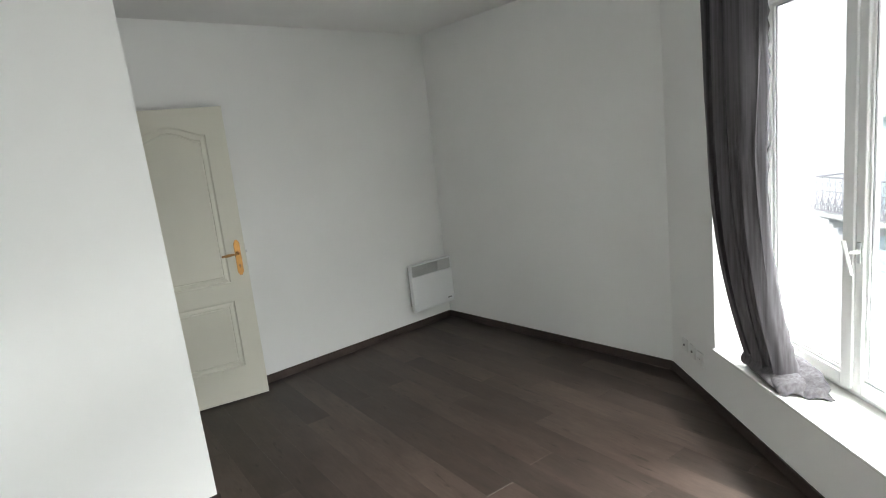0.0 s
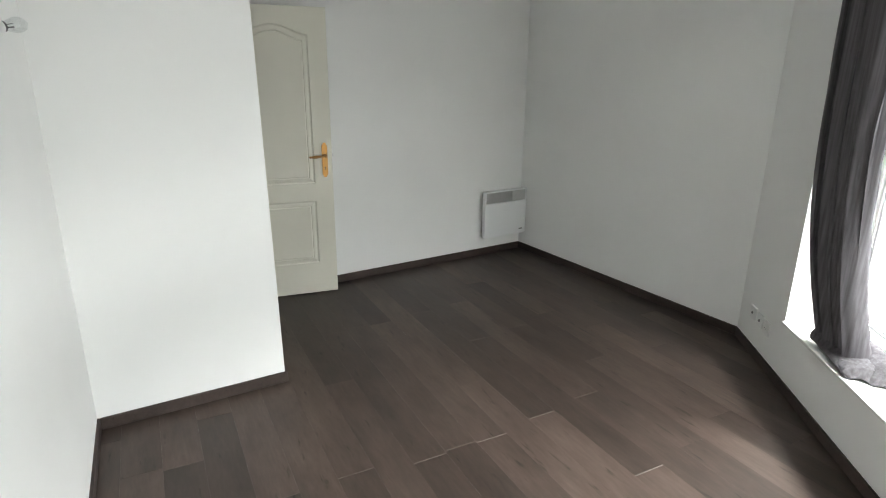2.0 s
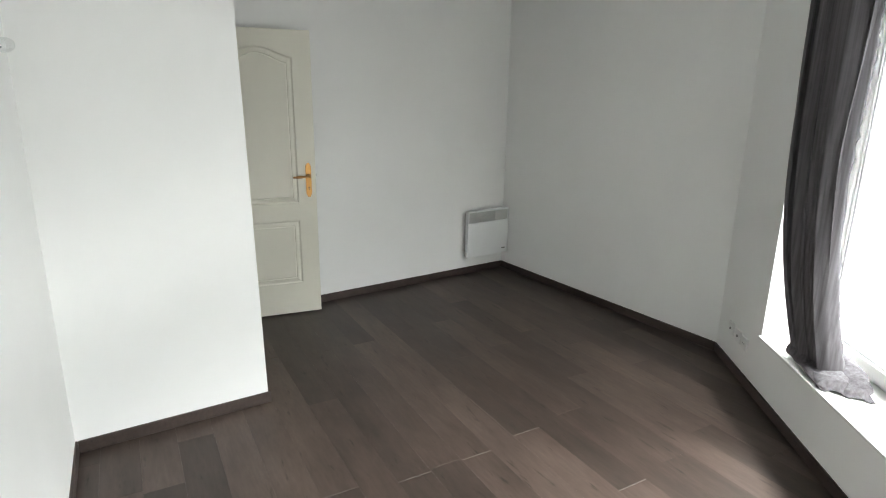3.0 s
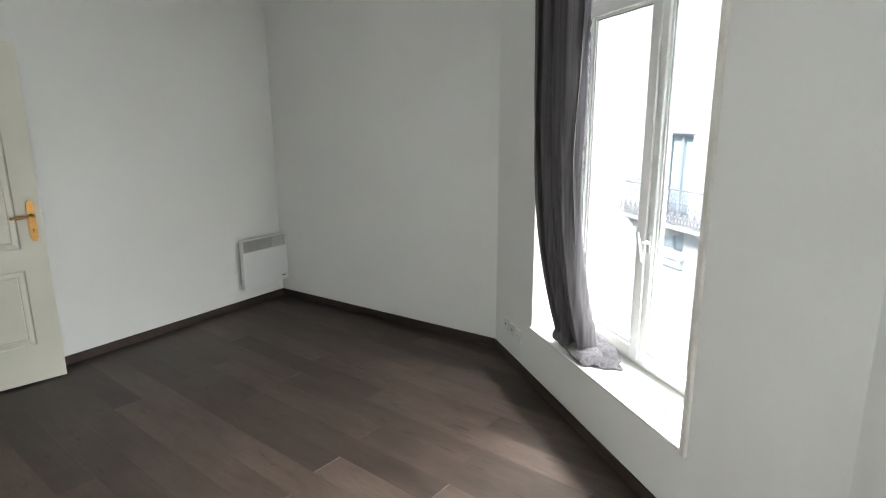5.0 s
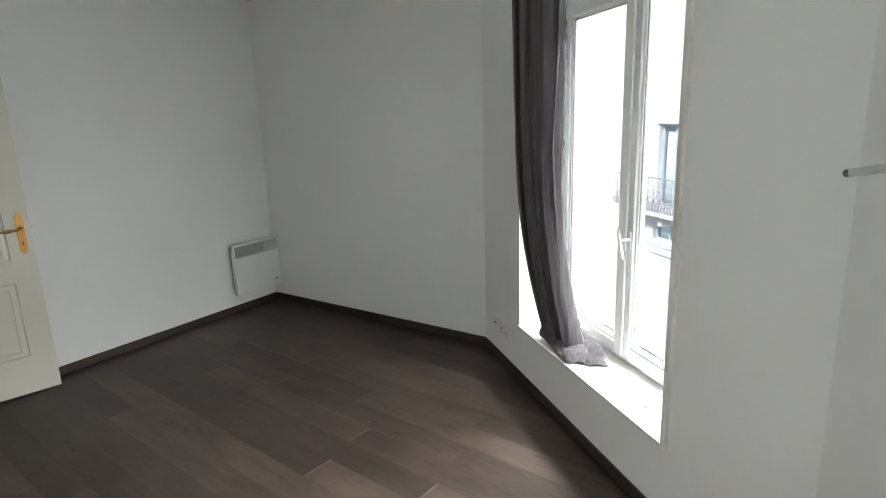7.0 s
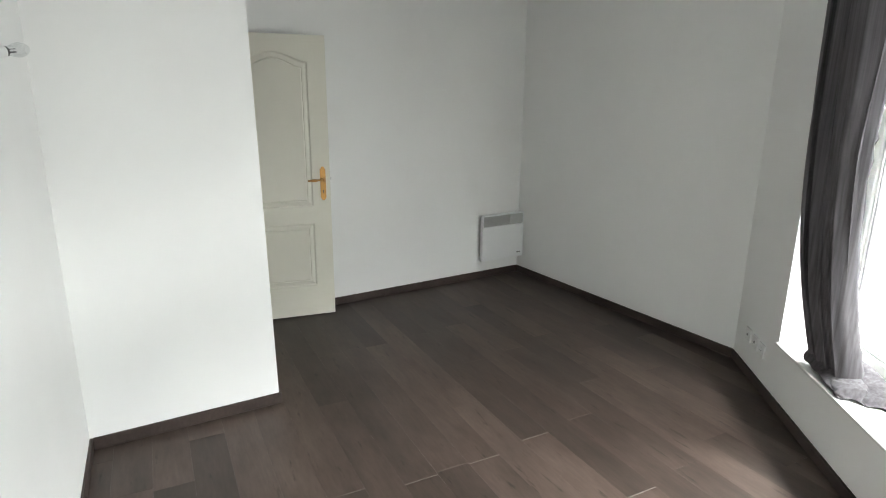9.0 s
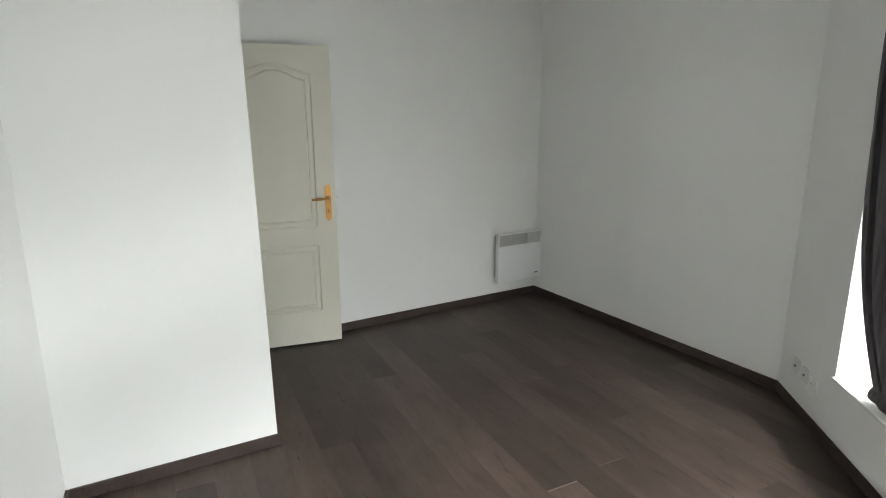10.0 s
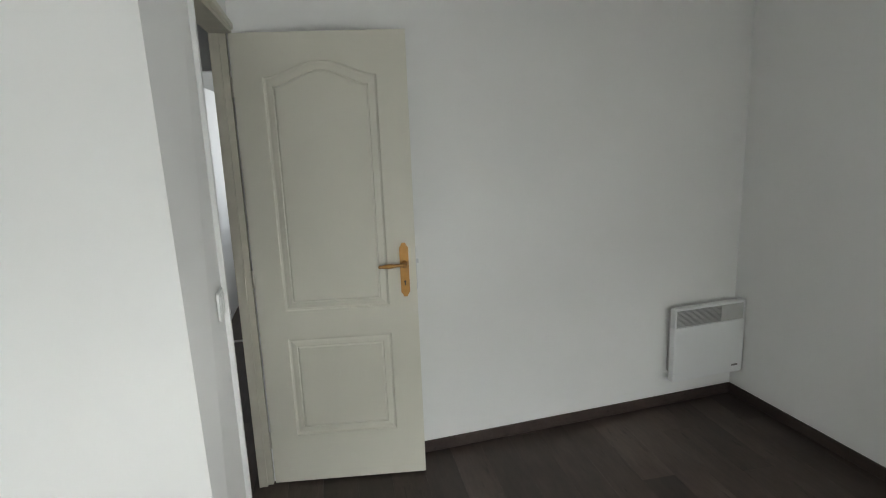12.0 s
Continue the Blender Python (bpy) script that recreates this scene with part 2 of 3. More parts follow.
def prism(bm, poly, z0, z1):
    low = [bm.verts.new((p[0], p[1], z0)) for p in poly]
    top = [bm.verts.new((p[0], p[1], z1)) for p in poly]
    k = len(poly)
    for i in range(k):
        bm.faces.new((low[i], low[(i + 1) % k], top[(i + 1) % k], top[i]))
    bm.faces.new(low[::-1])
    bm.faces.new(top)
    bmesh.ops.recalc_face_normals(bm, faces=bm.faces)


def rod(bm, a, b, r0, r1=None, n=12):
    a, b = Vector(a), Vector(b)
    r1 = r0 if r1 is None else r1
    q = (b - a).to_track_quat("Z", "Y").to_matrix()
    rings = []
    for c, r in ((a, r0), (b, r1)):
        rings.append([bm.verts.new(c + q @ Vector((r * math.cos(2 * math.pi * i / n), r * math.sin(2 * math.pi * i / n), 0))) for i in range(n)])
    for i in range(n):
        f = bm.faces.new((rings[0][i], rings[0][(i + 1) % n], rings[1][(i + 1) % n], rings[1][i]))
        f.smooth = True
    bm.faces.new(rings[0][::-1])
    bm.faces.new(rings[1])


def lathe(bm, profile, m, n=20):
    """Profile rows (radius, height) turned round z, placed by m."""
    rings = []
    for r, h in profile:
        rings.append([bm.verts.new(m @ Vector((r * math.cos(2 * math.pi * i / n), r * math.sin(2 * math.pi * i / n), h))) for i in range(n)])
    for a, b in zip(rings, rings[1:]):
        for i in range(n):
            f = bm.faces.new((a[i], a[(i + 1) % n], b[(i + 1) % n], b[i]))
            f.smooth = True
    bm.faces.new(rings[0][::-1])
    bm.faces.new(rings[-1])


def mesh_of(name, bm, mat):
    me = bpy.data.meshes.new(name)
    bm.to_mesh(me)
    bm.free()
    me.materials.append(mat)
    return me


def part(name, bm, mat, parent=None, label=""):
    ob = new(name, mesh_of(name, bm, mat))
    if parent is not None:
        ob.parent = parent
    if label:
        ob["label"] = label
    return ob


def structure(name, bm, mat, label, category):
    return tagged(part(name, bm, mat), label, category, kind="structure")


def thing(name, label, category, m=None, group=""):
    ob = new(name)
    ob.empty_display_size = 0.1
    if m is not None:
        ob.matrix_world = m
    return tagged(ob, label, category, group)


# ---- walls ----
T = 0.16
bm = bmesh.new()
prism(bm, [(-2.66, -0.266), (0.0, 0.0), (0.26, 0.026), (0.26, T + 0.03), (-2.66, T - 0.266)], -0.03, CEIL)
structure("wall_north", bm, M_WALL, "plain white painted wall behind the door leaf and heater", "wall")

bm = bmesh.new()
out = Vector((0.997, 0.074)) * T
prism(bm, [(0.0, 0.0), tuple(BC), tuple(BC + out + Vector((0.05, -0.05))), (out.x + 0.05, 0.02)], -0.03, CEIL)
structure("wall_east", bm, M_WALL, "plain white painted wall without openings", "wall")

L1, L2 = (CD - BC).length, (DE - CD).length
DEPTH = 0.40                      # thickness of the outer walls
WIN_S0, WIN_S1, WIN_Z0, WIN_Z1 = 0.595, 1.975, 0.350, 2.56
W2_S0, W2_S1 = 0.328, 1.82


def window_wall(m, length, s0, s1, z0, z1, lead, tail):
    bm = bmesh.new()
    box(bm, -lead, s0, 0, DEPTH, -0.03, CEIL, m)
    box(bm, s1, length + tail, 0, DEPTH, -0.03, CEIL, m)
    box(bm, s0, s1, 0, DEPTH, -0.03, z0, m)
    box(bm, s0, s1, 0, DEPTH, z1, CEIL, m)
    return bm


structure("wall_south_east", window_wall(W1, L1, WIN_S0, WIN_S1, WIN_Z0, WIN_Z1, 0.0, 0.0), M_WALL, "white painted outer wall with a tall window", "wall")
structure("wall_south", window_wall(W2, L2, W2_S0, W2_S1, WIN_Z0, WIN_Z1, 0.0, 0.2), M_WALL, "white painted outer wall with a second window", "wall")
bm = bmesh.new()
prism(bm, [tuple(CD), tuple(CD + Vector((U1.y * -1, U1.x)) * DEPTH), tuple(CD + Vector((U2.y * -1, U2.x)) * DEPTH)], -0.03, CEIL)
structure("wall_corner", bm, M_WALL, "outer corner between the two window walls", "wall")

bm = bmesh.new()
prism(bm, [(-3.502, -6.1), (-3.502, -1.60), (-3.70, -1.60), (-3.70, -6.1)], -0.03, CEIL)
structure("wall_west", bm, M_WALL, "white painted side wall with a bare bulb light", "wall")

# partition with the doorway in its return
DOOR_Y0, DOOR_Y1, DOOR_H = -1.13, -0.262, 2.075
bm = bmesh.new()
prism(bm, [(-3.62, -1.635), tuple(PC), (-2.630, DOOR_Y0), (-2.702, DOOR_Y0), (-2.685, -1.46), (-3.62, -1.52)], -0.03, CEIL)
# the outer edge of the partition stands a little out of plumb
for v in bm.verts:
    if v.co.z > 1.0 and (v.co.xy - PC).length < 0.01:
        v.co.x -= 0.036
structure("wall_partition", bm, M_WALL, "white painted partition block beside the doorway", "wall")
bm = bmesh.new()
prism(bm, [(-2.630, DOOR_Y0), (-2.655, DOOR_Y1), (-2.725, DOOR_Y1), (-2.702, DOOR_Y0)], DOOR_H, CEIL)
structure("wall_over_door", bm, M_WALL, "white painted wall above the doorway", "wall")
bm = bmesh.new()
prism(bm, [(-2.655, DOOR_Y1), (-2.66, T - 0.266), (-2.73, T - 0.266), (-2.725, DOOR_Y1)], -0.03, CEIL)
structure("wall_door_pier", bm, M_WALL, "narrow white wall between doorway and corner", "wall")

bm = bmesh.new()
prism(bm, [(-4.3, -6.2), (-1.2, -6.2), (0.9, -3.0), (0.9, 4.2), (-4.3, 4.2)], CEIL, CEIL + 0.15)
structure("ceiling", bm, M_CEIL, "flat matt white painted ceiling", "ceiling")

# hall behind the doorway
HALL = (("wall_hall_west", [(-4.3, -1.6), (-4.15, -1.6), (-4.15, 4.2), (-4.3, 4.2)], -0.03, CEIL),
        ("wall_hall_south", [(-4.15, -1.60), (-3.45, -1.60), (-3.45, -1.5), (-4.15, -1.5)], -0.03, CEIL),
        ("wall_hall_end", [(-4.15, 4.05), (-2.0, 4.05), (-2.0, 4.2), (-4.15, 4.2)], -0.03, CEIL),
        ("wall_hall_east", [(-2.66, T - 0.266), (-2.50, T - 0.25), (-2.50, 2.1), (-2.66, 2.1)], -0.03, CEIL),
        # unseen pieces that leave an added opening for the hall lamp
        ("wall_hall_east_under", [(-2.66, 2.1), (-2.50, 2.1), (-2.50, 3.4), (-2.66, 3.4)], -0.03, 0.9),
        ("wall_hall_east_over", [(-2.66, 2.1), (-2.50, 2.1), (-2.50, 3.4), (-2.66, 3.4)], 2.3, CEIL),
        ("wall_hall_east_end", [(-2.66, 3.4), (-2.50, 3.4), (-2.50, 4.05), (-2.66, 4.05)], -0.03, CEIL),
        ("wall_hall_cross", [(-4.15, 1.80), (-3.42, 1.80), (-3.42, 1.90), (-4.15, 1.90)], -0.03, CEIL),
        ("wall_hall_header", [(-3.42, 1.80), (-2.66, 1.80), (-2.66, 1.90), (-3.42, 1.90)], 2.12, CEIL))
for name, poly, z0, z1 in HALL:
    bm = bmesh.new()
    prism(bm, poly, z0, z1)
    structure(name, bm, M_WALL, "white painted hallway wall beyond the doorway", "wall")
bm = bmesh.new()
box(bm, -3.42, -2.66, 1.80, 1.835, 0.0, 0.006)
structure("threshold_strip", bm, M_METAL, "thin steel threshold strip on the hallway floor", "threshold")
hd = thing("hallway_door", "plain white door leaf standing open in the hallway", "door", pose(-3.284, 2.14, 0.008, 0, 0, 90.5))
bm = bmesh.new()
box(bm, 0, 0.75, -0.02, 0.02, 0, 2.04)
rounded(bm, 0.003, 1)
part("leaf", bm, M_HEATER, hd)
bm = bmesh.new()
lathe(bm, [(0.012, 0), (0.02, 0.01), (0.022, 0.025), (0.012, 0.035)], pose(0.12, -0.02, 0.12, 90, 0, 0), 12)
part("door_stop", bm, M_METAL, hd)

# ---- baseboards ----
def baseboard(name, a, b, label="dark brown wood-look baseboard along the wall", side=1.0, thick=0.012):
    a, b = Vector(a), Vector(b)
    u = (b - a).normalized()
    v = Vector((u.y, -u.x)) * side * thick
    bm = bmesh.new()
    prism(bm, [tuple(a), tuple(b), tuple(b + v), tuple(a + v)], 0.0, BASE)
    rounded(bm, 0.003, 1)
    return structure(name, bm, M_BASE, label, "baseboard")


baseboard("baseboard_north", (-2.62, -0.263), (-0.013, -0.0023))
baseboard("baseboard_east", (-0.001, -0.003), tuple(BC - Vector((0.001, 0))))
baseboard("baseboard_south_east", tuple(BC), tuple(CD))
baseboard("baseboard_south", tuple(CD), tuple(DE))
baseboard("baseboard_west", tuple(DE), tuple(EP))
baseboard("baseboard_partition", (EP.x + 0.012, EP.y + 0.001), tuple(PC + Vector((0.012, 0))))
baseboard("baseboard_return", tuple(PC), (-2.627, DOOR_Y0 - 0.014))

# ---- windows ----
def tall_window(name, m, s0, s1, f0, f1, label, trim=True):
    """French casement with a top light: fixed frame, two sashes, glass, sill."""
    win = tagged(new(name), label, "window", kind="structure")
    win.matrix_world = m
    y0, y1 = 0.285, 0.345                     # frame depth in the wall
    mid = (f0 + f1) / 2
    zb, zt, tr0, tr1 = WIN_Z0 + 0.016, WIN_Z1, 2.185, 2.225
    bm = bmesh.new()
    box(bm, f0, f0 + 0.05, y0, y1, zb, zt)
    box(bm, f1 - 0.05, f1, y0, y1, zb, zt)
    box(bm, f0 + 0.05, f1 - 0.05, y0, y1, zb, zb + 0.035)
    box(bm, f0 + 0.05, f1 - 0.05, y0, y1, zt - 0.05, zt)
    box(bm, f0 + 0.05, f1 - 0.05, y0 - 0.006, y1, tr0, tr1)
    rounded(bm, 0.004, 2)
    part("window_frame", bm, M_PVC, win)
    for a, b in ((f0 + 0.035, mid - 0.002), (mid + 0.002, f1 - 0.035)):
        z0, z1, w = zb + 0.025, tr0 + 0.012, 0.062
        bm = bmesh.new()
        ys0, ys1 = y0 - 0.018, y0 + 0.045
        box(bm, a, a + w, ys0, ys1, z0, z1)
        box(bm, b - w, b, ys0, ys1, z0, z1)
        box(bm, a + w, b - w, ys0, ys1, z0, z0 + w)
        box(bm, a + w, b - w, ys0, ys1, z1 - w, z1)
        rounded(bm, 0.006, 2)
        # glazing bead, a second step round the pane
        for c in ((a + w, a + w + 0.014, z0 + w, z1 - w), (b - w - 0.014, b - w, z0 + w, z1 - w), (a + w, b - w, z0 + w, z0 + w + 0.014), (a + w, b - w, z1 - w - 0.014, z1 - w)):
            box(bm, c[0], c[1], ys0 + 0.014, ys1 - 0.012, c[2], c[3])
        sash = part("sash", bm, M_PVC, win)
        # shade round the pane is put in as thin dark grey strips
        bm = bmesh.new()
        ga, gb, gc, gd = a + w + 0.0135, b - w - 0.0135, z0 + w + 0.0135, z1 - w - 0.0135
        for c in ((ga, ga + 0.005, gc, gd), (gb - 0.005, gb, gc, gd), (ga, gb, gc, gc + 0.005), (ga, gb, gd - 0.005, gd)):
            box(bm, c[0], c[1], y0 + 0.003, y0 + 0.011, c[2], c[3])
        part("pane_shade", bm, M_DARKGREY, sash, "thin dark grey strip for the shade round the pane")
        bm = bmesh.new()
        box(bm, a + w + 0.004, b - w - 0.004, y0 + 0.012, y0 + 0.018, z0 + w + 0.004, z1 - w - 0.004)
        pane = part("pane", bm, M_GLASS, sash)
        pane.visible_shadow = False
    for a, b in ((f0 + 0.05, mid - 0.02), (mid + 0.02, f1 - 0.05)):
        bm = bmesh.new()
        box(bm, a, b, y0 + 0.03, y0 + 0.036, tr1 + 0.002, zt - 0.052)
        pane = part("top_light_pane", bm, M_GLASS, win)
        pane.visible_shadow = False
    bm = bmesh.new()
    box(bm, mid - 0.02, mid + 0.02, y0 + 0.003, y1 - 0.003, tr1, zt - 0.05)
    part("top_mullion", bm, M_PVC, win)
    # cover strip over the meeting sashes
    bm = bmesh.new()
    box(bm, mid - 0.018, mid + 0.022, y0 - 0.032, y0 - 0.018, zb + 0.04, tr0)
    rounded(bm, 0.006, 3)
    part("meeting_strip", bm, M_PVC, win)
    # lever handle
    bm = bmesh.new()
    box(bm, mid + 0.030, mid + 0.054, y0 - 0.026, y0 - 0.018, 0.970, 1.060)
    rounded(bm, 0.004, 2)
    plate = part("handle_plate", bm, M_METAL, win, "small brushed steel handle plate")
    bm = bmesh.new()
    c = Vector((mid + 0.042, y0 - 0.024, 1.020))
    lathe(bm, [(0.010, 0), (0.010, 0.010), (0.007, 0.014), (0.007, 0.040)], Matrix.Translation(c) @ pose(0, 0, 0, 90, 0, 0), 14)
    rod(bm, c + Vector((-0.030, -0.044, 0.048)), c + Vector((0.020, -0.044, -0.090)), 0.0095, 0.007)
    part("handle", bm, M_PVC, plate, "white lever handle")
    # sill board and the outer trim
    bm = bmesh.new()
    box(bm, s0 - 0.0, s1 + 0.0, -0.018, y0 + 0.03, WIN_Z0 + 0.001, WIN_Z0 + 0.017)
    rounded(bm, 0.005, 2)
    part("window_sill", bm, M_SILL, win)
    if trim:
        for a, b, c, d in ((s1 - 0.002, s1 + 0.026, WIN_Z0 - 0.012, WIN_Z1),):
            bm = bmesh.new()
            box(bm, a, b, -0.016, 0.006, c, d)
            rounded(bm, 0.006, 2)
            part("trim", bm, M_TRIM, win, "narrow aged cream trim at the opening")
    return win


tall_window("window_1", W1, WIN_S0, WIN_S1, 0.580, 1.960, "white two-leaf casement window with bright sill")
tall_window("window_2", W2, W2_S0, W2_S1, W2_S0 - 0.01, W2_S1 + 0.01, "white two-leaf casement window in the second outer wall", trim=False)

# round cap left on the sill
cap = thing("sill_cap", "small white round plastic cap on the sill, grey shading in its colour", "cap", W1 @ pose(1.72, 0.12, WIN_Z0 + 0.017))
bm = bmesh.new()
lathe(bm, [(0.026, 0), (0.026, 0.006), (0.020, 0.010), (0.012, 0.010), (0.011, 0.022), (0.006, 0.026)], Matrix.Identity(4), 18)
part("cap_body", bm, M_CAP, cap)


# ---- curtain ----
def curtain():
    """A gathered cloth hung before the wall, drawn in over the sill, where its foot lies in a heap."""
    cols, rows = 300, 70
    bm = bmesh.new()
    grid = []
    sill = WIN_Z0 + 0.02
    for j in range(rows + 1):
        line = []
        for i in range(cols + 1):
            f = i / cols
            ph = f * math.pi * 2
            g = j / rows
            z = 2.58 + (sill + 0.012 - 2.58) * g
            p = min(1.0, max(0.0, (1.25 - z) / 0.84))
            p = p * p * (3 - 2 * p)
            q = min(1.0, max(0.0, (1.75 - z) / 1.35))
            gather = min(1.0, max(0.0, (1.20 - z) / 0.80))
            left = 0.718 + 0.012 * q + 0.105 * gather ** 1.9
            right = 1.075 - 0.015 * p + 0.05 * p ** 4
            s = left + (right - left) * f
            amp = 0.060 * (1 - 0.3 * g)
            y = -0.046 + 0.125 * q ** 2.2 + 0.02 * f
            u = 2.05 * ph + 0.45 * f * math.sin(1.3 * z) + 0.25 + 0.5 * noise.noise(Vector((f * 3, z * 0.7, 9.1)))
            y += amp * (1.0 - 2.0 * abs(math.sin(u)) ** 0.55) + 0.14 * amp * math.sin(5.3 * ph + 0.7 * z)
            s += 0.010 * math.sin(7.6 * ph + 1.0 + 0.6 * z)
            y += 0.004 * noise.noise(Vector((f * 20, z * 2.0, 1.7)))
            s += 0.012 * noise.noise(Vector((f * 8, z * 2.0, 5.1)))
            y += 0.03 * max(0.0, (f - 0.90) / 0.10) ** 1.3
            y += 0.006 * abs(math.sin(8.5 * ph + 1.1 * math.sin(2.1 * z) + 1.5 * noise.noise(Vector((f * 6, z, 3.3)))))
            y = max(y, -0.13)
            line.append(bm.verts.new((s, y, z)))
        grid.append(line)
    for a, b in zip(grid, grid[1:]):
        for i in range(cols):
            fc = bm.faces.new((a[i], a[i + 1], b[i + 1], b[i]))
            fc.smooth = True
    return bm


def heap():
    """The slack end of the cloth, thrown on the sill: a sheet in leaning folds that run out from the gathered foot to a flat corner."""
    bm = bmesh.new()
    na, nb = 90, 120
    sill = WIN_Z0 + 0.0195
    c00, c10, c11, c01 = Vector((0.835, 0.020)), Vector((1.215, -0.004)), Vector((1.325, 0.175)), Vector((0.930, 0.222))
    grid = []
    for i in range(na + 1):
        a = i / na
        line = []
        for j in range(nb + 1):
            b = j / nb
            bend = b + 0.10 * math.sin(2.6 * a + 0.6) * math.sin(math.pi * b) + 0.05 * noise.noise(Vector((a * 2.2, b * 2.0, 6.1)))
            p = c00 * (1 - a) * (1 - bend) + c10 * a * (1 - bend) + c11 * a * bend + c01 * (1 - a) * bend
            ph = math.pi * 2 * (2.3 * b + 0.60 * a + 0.12 * noise.noise(Vector((a * 1.8, b * 2.4, 0.4))))
            tall = (0.046 + 0.030 * (1 - a) ** 1.2) * (0.85 + 0.3 * noise.noise(Vector((a * 1.6, b * 3.0, 9.0))))
            rim = min(1.0, min(b, 1 - b) / 0.07) * min(1.0, (1 - a) / 0.10)
            wave = 0.5 + 0.5 * math.sin(ph)
            lean = -0.038 * math.cos(ph + 0.7) * rim
            h = 0.003 + tall * wave ** 0.6 * (0.25 + 0.75 * rim)
            h += 0.008 * noise.noise(Vector((a * 3.0, b * 20, 4.4))) * rim
            h += 0.040 * max(0.0, 1 - a / 0.30) * math.sin(math.pi * b)
            x, y = p.x + 0.25 * lean, p.y + lean
            y += 0.010 * noise.noise(Vector((a * 6, b * 5, 7.7)))
            x += 0.018 * noise.noise(Vector((a * 5, b * 7, 2.2)))
            line.append(bm.verts.new((x, min(max(y, -0.012), 0.260), sill + max(0.0015, h))))
        grid.append(line)
    for u, v in zip(grid, grid[1:]):
        for j in range(nb):
            fc = bm.faces.new((u[j], v[j], v[j + 1], u[j + 1]))
            fc.smooth = True
    return bm


cur = thing("curtain", "long dark grey cloth curtain with its foot heaped on the sill", "curtain", W1)
cloth = part("cloth", curtain(), M_CLOTH, cur)
sol = cloth.modifiers.new("thickness", "SOLIDIFY")
sol.thickness = 0.0025
foot = part("heaped_foot", heap(), M_CLOTH, cur, "crumpled end of the cloth")
sol = foot.modifiers.new("thickness", "SOLIDIFY")
sol.thickness = 0.0025
bm = bmesh.new()
rod(bm, (0.50, -0.055, 2.592), (2.1, -0.055, 2.592), 0.012)
for s in (0.54, 2.05):
    rod(bm, (s, -0.055, 2.592), (s, 0.0, 2.592), 0.007)
part("curtain_rail", bm, M_METAL, cur)

# ---- white rod held slanting before the second window ----
rail = thing("curtain_rod", "thin bright metal slanting rod with a dark screw end", "rod", W2)
ROD_A, ROD_B = Vector((0.394, -0.213, 1.515)), Vector((1.93, -0.213, 1.785))
bm = bmesh.new()
rod(bm, ROD_A, ROD_B, 0.0078, n=16)
part("tube", bm, M_TUBE, rail)
bm = bmesh.new()
lathe(bm, [(0.0070, 0), (0.0070, 0.006), (0.0040, 0.0065), (0.0040, 0.011), (0.0070, 0.0115), (0.0070, 0.016), (0.0045, 0.0165), (0.0045, 0.021)], pose(ROD_A.x - 0.0200, ROD_A.y, ROD_A.z - 0.0035, 0, 80, 0), 12)
part("screw_end", bm, M_BULBCAP, rail, "dark steel screw end")
bm = bmesh.new()
rod(bm, (1.90, -0.213, 1.780), (1.90, 0.002, 1.780), 0.006)
lathe(bm, [(0.018, 0), (0.018, 0.004), (0.010, 0.008)], pose(1.90, 0.0, 1.780, 90, 0, 0), 16)
part("bracket", bm, M_TUBE, rail)

# ---- door ----
HINGE, FREE = Vector((-2.654, -0.297)), Vector((-1.942, -0.377))
ud = (FREE - HINGE).normalized()
MD = Matrix(((ud.x, -ud.y, 0, HINGE.x), (ud.y, ud.x, 0, HINGE.y), (0, 0, 1, 0.012), (0, 0, 0, 1)))
DW, DH, DT = (FREE - HINGE).length, 2.033, 0.04
door = tagged(new("door_1"), "open cream panelled door leaf with an arched upper panel", "door", kind="structure")
door.matrix_world = MD


def arch(x, x0, x1, side, rise):
    k = (x - x0) / (x1 - x0)
    return side + rise * (0.5 - 0.5 * math.cos(2 * math.pi * k)) ** 0.85


def door_skin(y, out):
    """Stiles, rails and two moulded panels of one face; out is the way out of the leaf."""
    bm = bmesh.new()
    px0, px1 = 0.12, 0.588

    def quad(a, b, c, d):
        bm.faces.new([bm.verts.new(p) for p in (a, b, c, d)])

    def flat(x0, x1, z0, z1):
        quad((x0, y, z0), (x1, y, z0), (x1, y, z1), (x0, y, z1))

    flat(0, px0, 0, DH)
    flat(px1, DW, 0, DH)
    flat(px0, px1, 0, 0.238)
    flat(px0, px1, 0.713, 0.845)
    n = 28
    xs = [px0 + (px1 - px0) * i / n for i in range(n + 1)]
    for a, b in zip(xs, xs[1:]):
        quad((a, y, arch(a, px0, px1, 1.857, 0.062)), (b, y, arch(b, px0, px1, 1.857, 0.062)), (b, y, DH), (a, y, DH))
    # moulding: down into a groove and up onto the raised field
    steps = ((0.0, 0.0), (0.004, -0.008), (0.011, -0.010), (0.022, -0.006), (0.036, -0.003), (0.040, -0.007), (0.047, -0.0015))
    for z0, z1, rise in ((0.238, 0.713, 0.0), (0.845, 1.857, 0.062)):
        loops = []
        for inset, dep in steps:
            a, b = px0 + inset, px1 - inset
            ring = [(a, z0 + inset), (b, z0 + inset)]
            for i in range(n, -1, -1):
                x = a + (b - a) * i / n
                ring.append((x, arch(x, a, b, z1 - inset, rise)))
            loops.append([bm.verts.new((x, y + out * dep, z)) for x, z in ring])
        for p, q in zip(loops, loops[1:]):
            k = len(p)
            for i in range(k):
                bm.faces.new((p[i], p[(i + 1) % k], q[(i + 1) % k], q[i]))
        bm.faces.new(loops[-1])
    return bm


